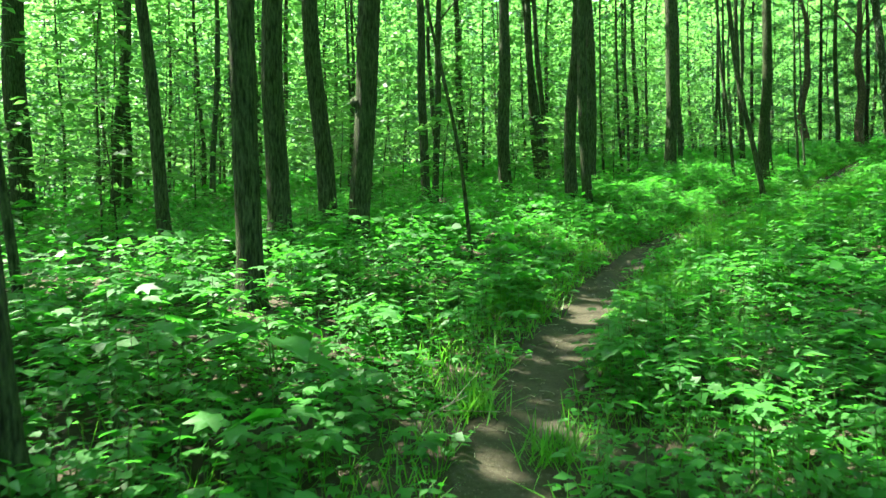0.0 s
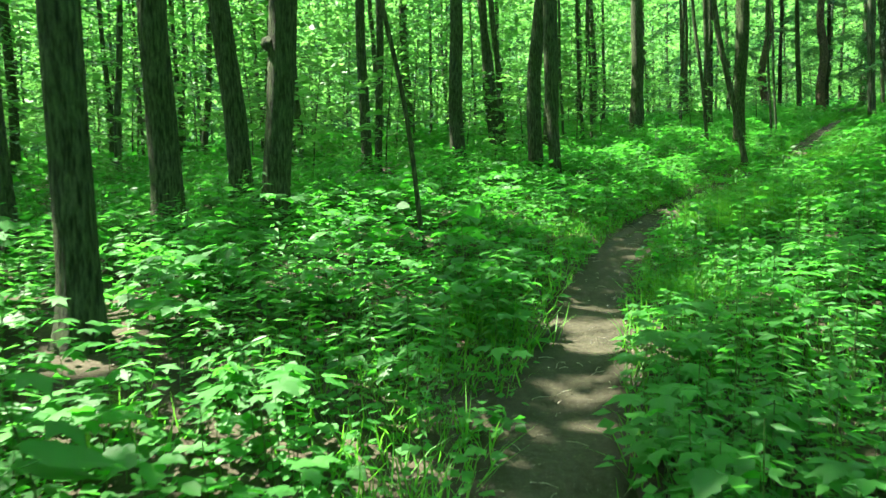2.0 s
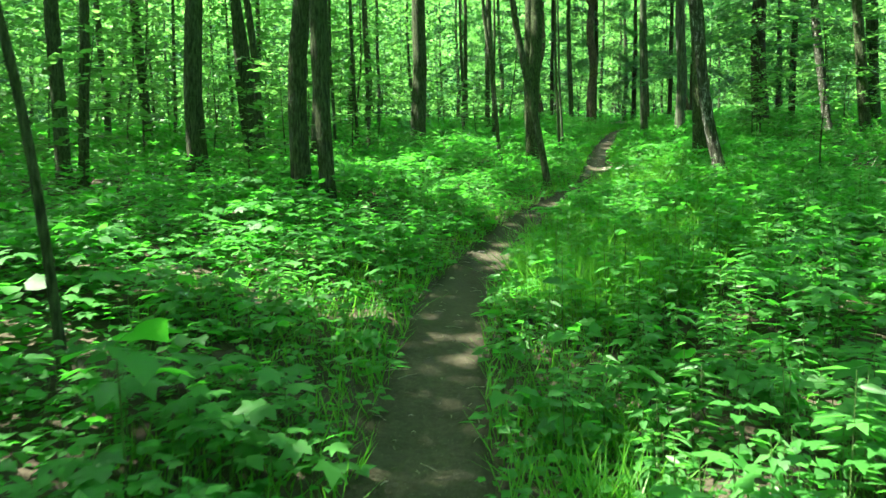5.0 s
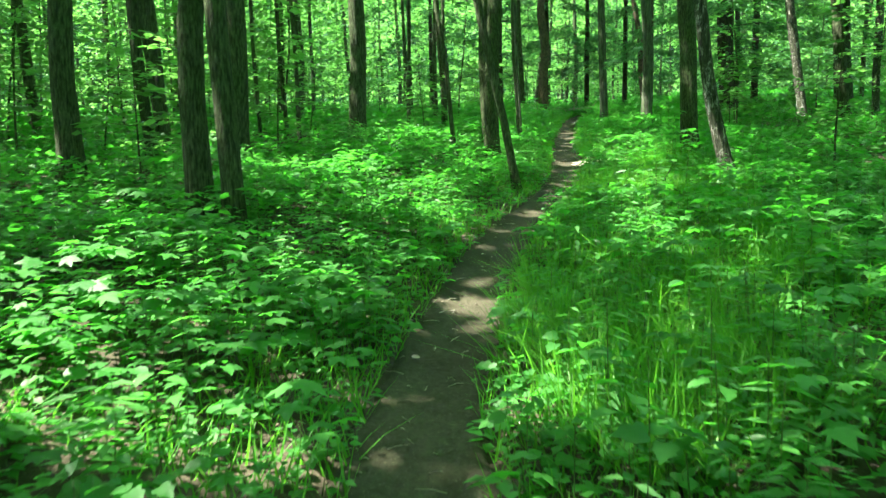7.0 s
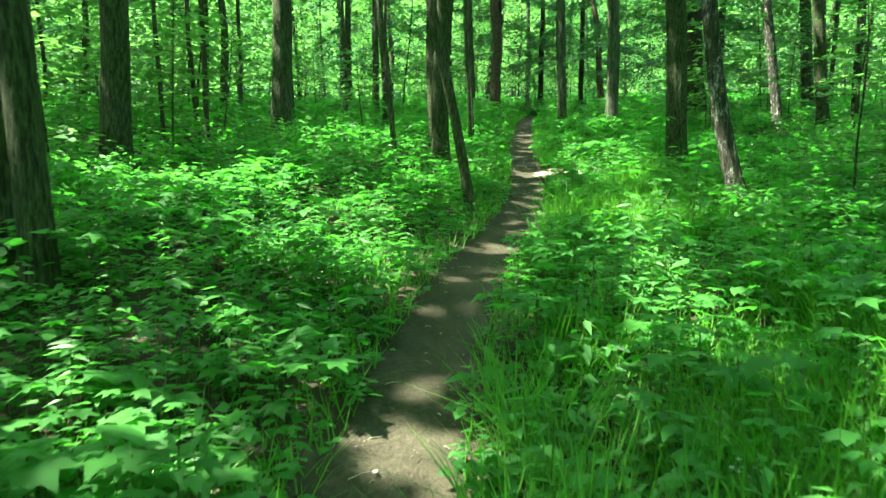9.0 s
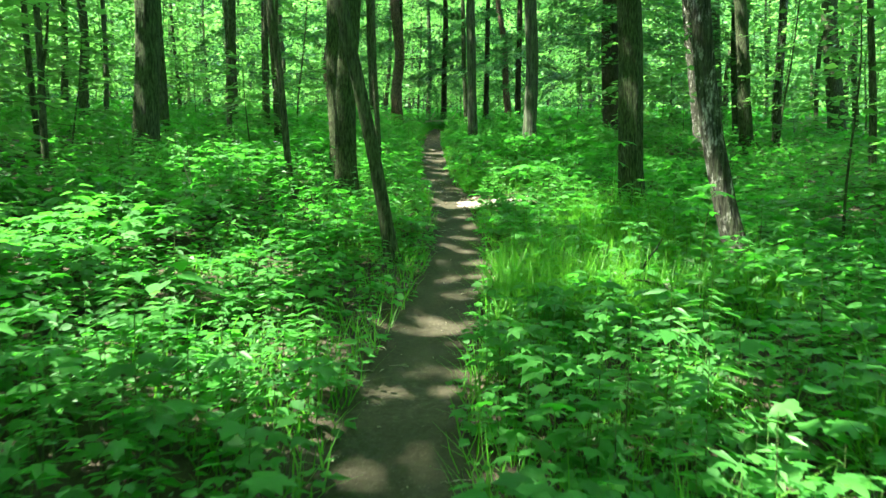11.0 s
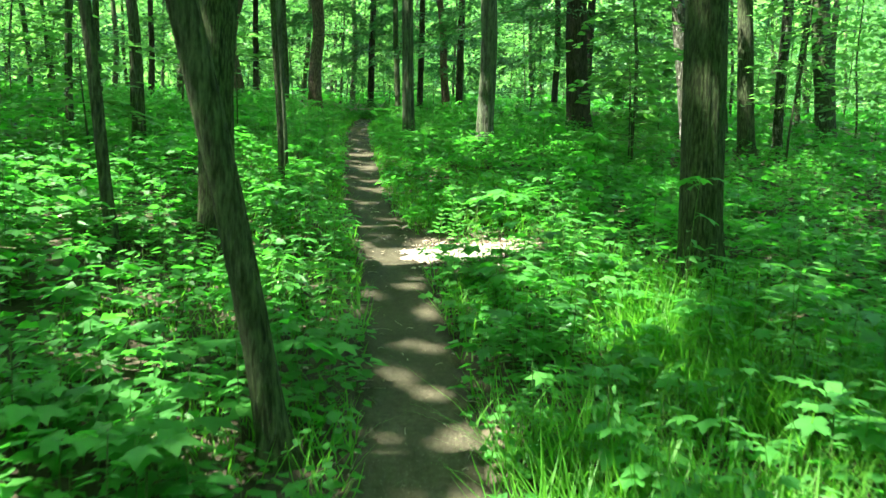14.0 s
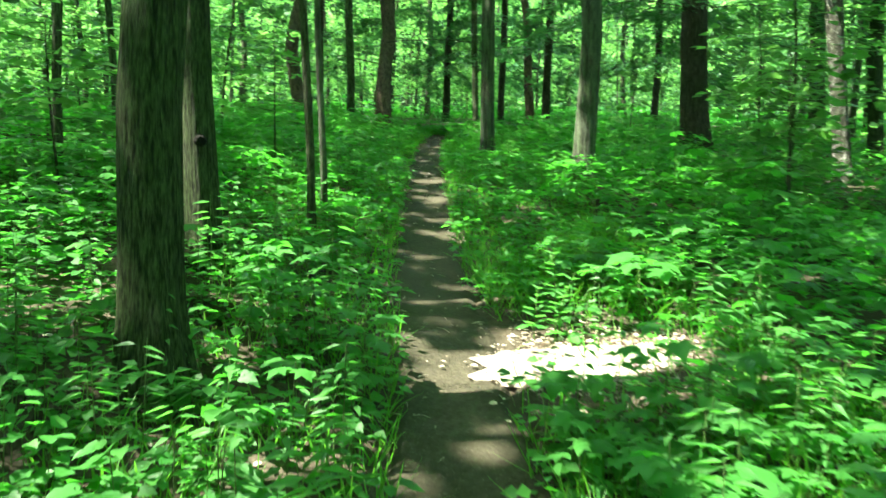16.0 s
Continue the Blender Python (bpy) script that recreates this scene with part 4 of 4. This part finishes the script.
def seedling(x, y, height, count, size, label="young maple seedling with broad flat green leaves", seed=0, tmpl=PALM_V, faces=PALM_F):
    rs = np.random.RandomState(seed + 900)
    z = land_at(x, y)
    ob = thing("maple_seedling", (x, y, z), label, "seedling", "seedlings")
    s_ = np.linspace(0, 1, 5)
    bend = rs.randn(2) * 0.06
    path = np.stack([bend[0] * s_ ** 2, bend[1] * s_ ** 2, -0.03 + (height + 0.03) * s_], -1)
    v, q = tube(path, 0.006 * (1 - 0.5 * s_), 6)
    part("stem", smooth(raw_mesh("stem", v, q, 4, STEM)), ob)
    for i in range(count):
        a = i * 2.4 + rs.rand()
        hh = height * (1 - 0.5 * (i / count) * rs.rand())
        out = np.array([math.cos(a), math.sin(a), 0])
        st = np.array([bend[0], bend[1], 0]) * (hh / height) ** 2 + np.array([0, 0, hh])
        p1 = st + out * size * (0.5 + 0.5 * rs.rand()) + np.array([0, 0, 0.03])
        lv = leaves(tmpl, faces, p1[None], (out - np.array([0, 0, 0.25]))[None], unit(np.array([[0, 0, 1.0]]) + rs.randn(1, 3) * 0.2), np.array([size * (0.8 + 0.5 * rs.rand())]), 1.15)
        tv, tq = tube([st, (st + p1) / 2 + np.array([0, 0, 0.01]), p1], [0.0022, 0.002, 0.0015], 3)
        tq = tq.reshape(-1, 4)
        vv, ff = joined([lv, (tv, np.concatenate([tq[:, :3], tq[:, [0, 2, 3]]]).ravel())])
        part("leaf", smooth(raw_mesh("leaf", vv, ff, 3, LEAF_BROAD)), ob)
    return ob


def weed(x, y, height, pairs, size, seed=0, flower=False):
    rs = np.random.RandomState(seed + 1500)
    z = land_at(x, y)
    label = "tall weed with pale lilac blossoms" if flower else "upright weed with narrow paired green leaves"
    ob = thing("wildflower" if flower else "tall_weed", (x, y, z), label, "wildflower" if flower else "weed", "tall weeds")
    s_ = np.linspace(0, 1, 6)
    bend = rs.randn(2) * 0.05
    path = np.stack([bend[0] * s_ ** 2, bend[1] * s_ ** 2, -0.03 + (height + 0.03) * s_], -1)
    v, q = tube(path, 0.005 * (1 - 0.6 * s_), 6)
    part("stem", smooth(raw_mesh("stem", v, q, 4, STEM)), ob)
    for i in range(pairs):
        u = 0.25 + 0.75 * i / pairs
        for k in (0, 1):
            a = i * 1.57 + k * math.pi + rs.randn() * 0.2
            out = np.array([math.cos(a), math.sin(a), 0.35])
            st = np.array([bend[0] * u * u, bend[1] * u * u, height * u])
            vv, ff = leaves(OVAL_V, OVAL_F, st[None], out[None], np.array([[0.05, 0.0, 1.0]]), np.array([size * (1.15 - 0.5 * u)]), 0.62)
            part("leaf", raw_mesh("leaf", vv, ff, 3, LEAF_LANCE), ob)
    if flower:
        for i in range(9):
            c = path[-1] + rs.randn(3) * np.array([0.025, 0.025, 0.02])
            a = np.arange(4) * 1.57 + rs.rand()
            al = np.stack([np.cos(a), np.sin(a), np.full(4, 0.15)], -1)
            vv, ff = leaves(OVAL_V, OVAL_F, np.repeat(c[None], 4, 0), al, np.tile([[0, 0, 1.0]], (4, 1)), np.full(4, 0.014), 1.3)
            part("blossom", raw_mesh("blossom", vv, ff, 3, PETAL), ob)
    return ob


for i, (x, y, h, n, sz) in enumerate(((-1.0, 4.55, 0.62, 7, 0.15), (-0.45, 5.2, 0.42, 7, 0.13), (11.74, 20.09, 0.42, 7, 0.16), (11.95, 20.15, 0.40, 6, 0.17), (8.43, 15.04, 0.90, 9, 0.10),
                                      (10.45, 17.45, 0.95, 6, 0.12), (10.55, 19.05, 0.55, 7, 0.14), (0.7, 9.0, 0.34, 7, 0.15), (1.6, 3.9, 0.32, 7, 0.14), (3.0, 12.6, 0.36, 8, 0.16), (8.9, 14.9, 0.30, 8, 0.16),
                                      (-1.45, 3.7, 0.55, 6, 0.12), (7.9, 14.9, 0.30, 9, 0.09), (5.9, 12.1, 0.30, 9, 0.09), (6.0, 17.1, 0.32, 9, 0.10), (13.6, 20.4, 0.8, 9, 0.17), (14.2, 21.6, 0.95, 10, 0.18), (10.0, 18.6, 0.34, 8, 0.14))):
    seedling(x, y, h, n, sz, seed=i)
for i, (x, y, h, n, sz) in enumerate(((-0.92, 4.05, 0.50, 6, 0.19), (0.70, 8.57, 0.60, 4, 0.17), (-1.25, 4.4, 0.42, 5, 0.17), (1.75, 4.25, 0.34, 5, 0.15), (5.3, 16.6, 0.36, 6, 0.17))):
    seedling(x, y, h, n, sz, "young basswood seedling with large heart-shaped leaves", 60 + i, HEART_V, PALM_F)
for i, (x, y, h) in enumerate(((11.36, 20.44, 0.56), (11.25, 20.34, 0.42), (11.15, 20.42, 0.34), (-0.55, 5.7, 0.40), (-0.35, 5.75, 0.36), (-0.16, 4.4, 0.30), (1.75, 3.7, 0.38), (1.95, 3.85, 0.34), (3.9, 13.6, 0.30),
                               (-1.1, 7.6, 0.42), (-0.7, 8.1, 0.45), (8.2, 18.6, 0.38), (9.3, 19.9, 0.32), (7.0, 19.2, 0.36), (6.5, 13.4, 0.42), (5.9, 12.9, 0.45))):
    weed(x, y, h, 6, 0.11, seed=i)
for i, (x, y, h) in enumerate(((-2.67, 8.6, 0.42), (7.9, 21.7, 0.5), (10.4, 25.4, 0.5), (4.95, 11.75, 0.2), (6.1, 18.6, 0.45), (9.0, 22.9, 0.4))):
    weed(x, y, h, 5, 0.09, seed=40 + i, flower=True)


def fallen(x0, y0, x1, y1, r, label, material, lift=0.0, seed=0, name="fallen_branch"):
    z0, z1 = land_at(x0, y0) + r * 0.6 + lift * 0.3, land_at(x1, y1) + r * 0.6 + lift
    ob = thing(name, (x0, y0, z0), label, "fallen wood", "fallen wood")
    way = np.array([x1 - x0, y1 - y0, z1 - z0])
    me, line = limb_mesh("stem", (0, 0, 0), way, float(np.linalg.norm(way)), r, material, seed, 9, 0.0)
    part("stem", me, ob)
    rs = np.random.RandomState(seed)
    for k in (2, 4, 6):
        w = unit(np.cross(way, rs.randn(3))) + unit(way) * 0.6
        w[2] = abs(w[2])
        me, _ = limb_mesh("side_twig", line[k], w, 0.25 + 0.4 * rs.rand(), r * 0.35, material, seed + k, 5, 0.0)
        part("side_twig", me, ob)
    return ob


fallen(8.75, 16.1, 8.22, 14.6, 0.05, "mossy fallen branch lying in green undergrowth", BARK["grey"], 0.26, 1)
fallen(20.0, 34.6, 22.6, 33.0, 0.06, "bleached fallen log beyond the path's end", BARE_WOOD, 0.1, 3, "fallen_log")
fallen(18.0, 33.0, 19.6, 34.8, 0.04, "bleached fallen branch among dead trees", BARE_WOOD, 0.5, 4)
fallen(-0.1, 4.35, 0.15, 4.5, 0.008, "thin pale dry stick at the path's edge", BARE_WOOD, 0.1, 5)
fallen(6.45, 19.4, 6.75, 20.6, 0.012, "thin pale dead stem leaning in weeds", BARE_WOOD, 0.5, 6)
fallen(12.4, 15.1, 13.3, 15.7, 0.015, "pale dead branch lying in undergrowth", BARE_WOOD, 0.35, 7)
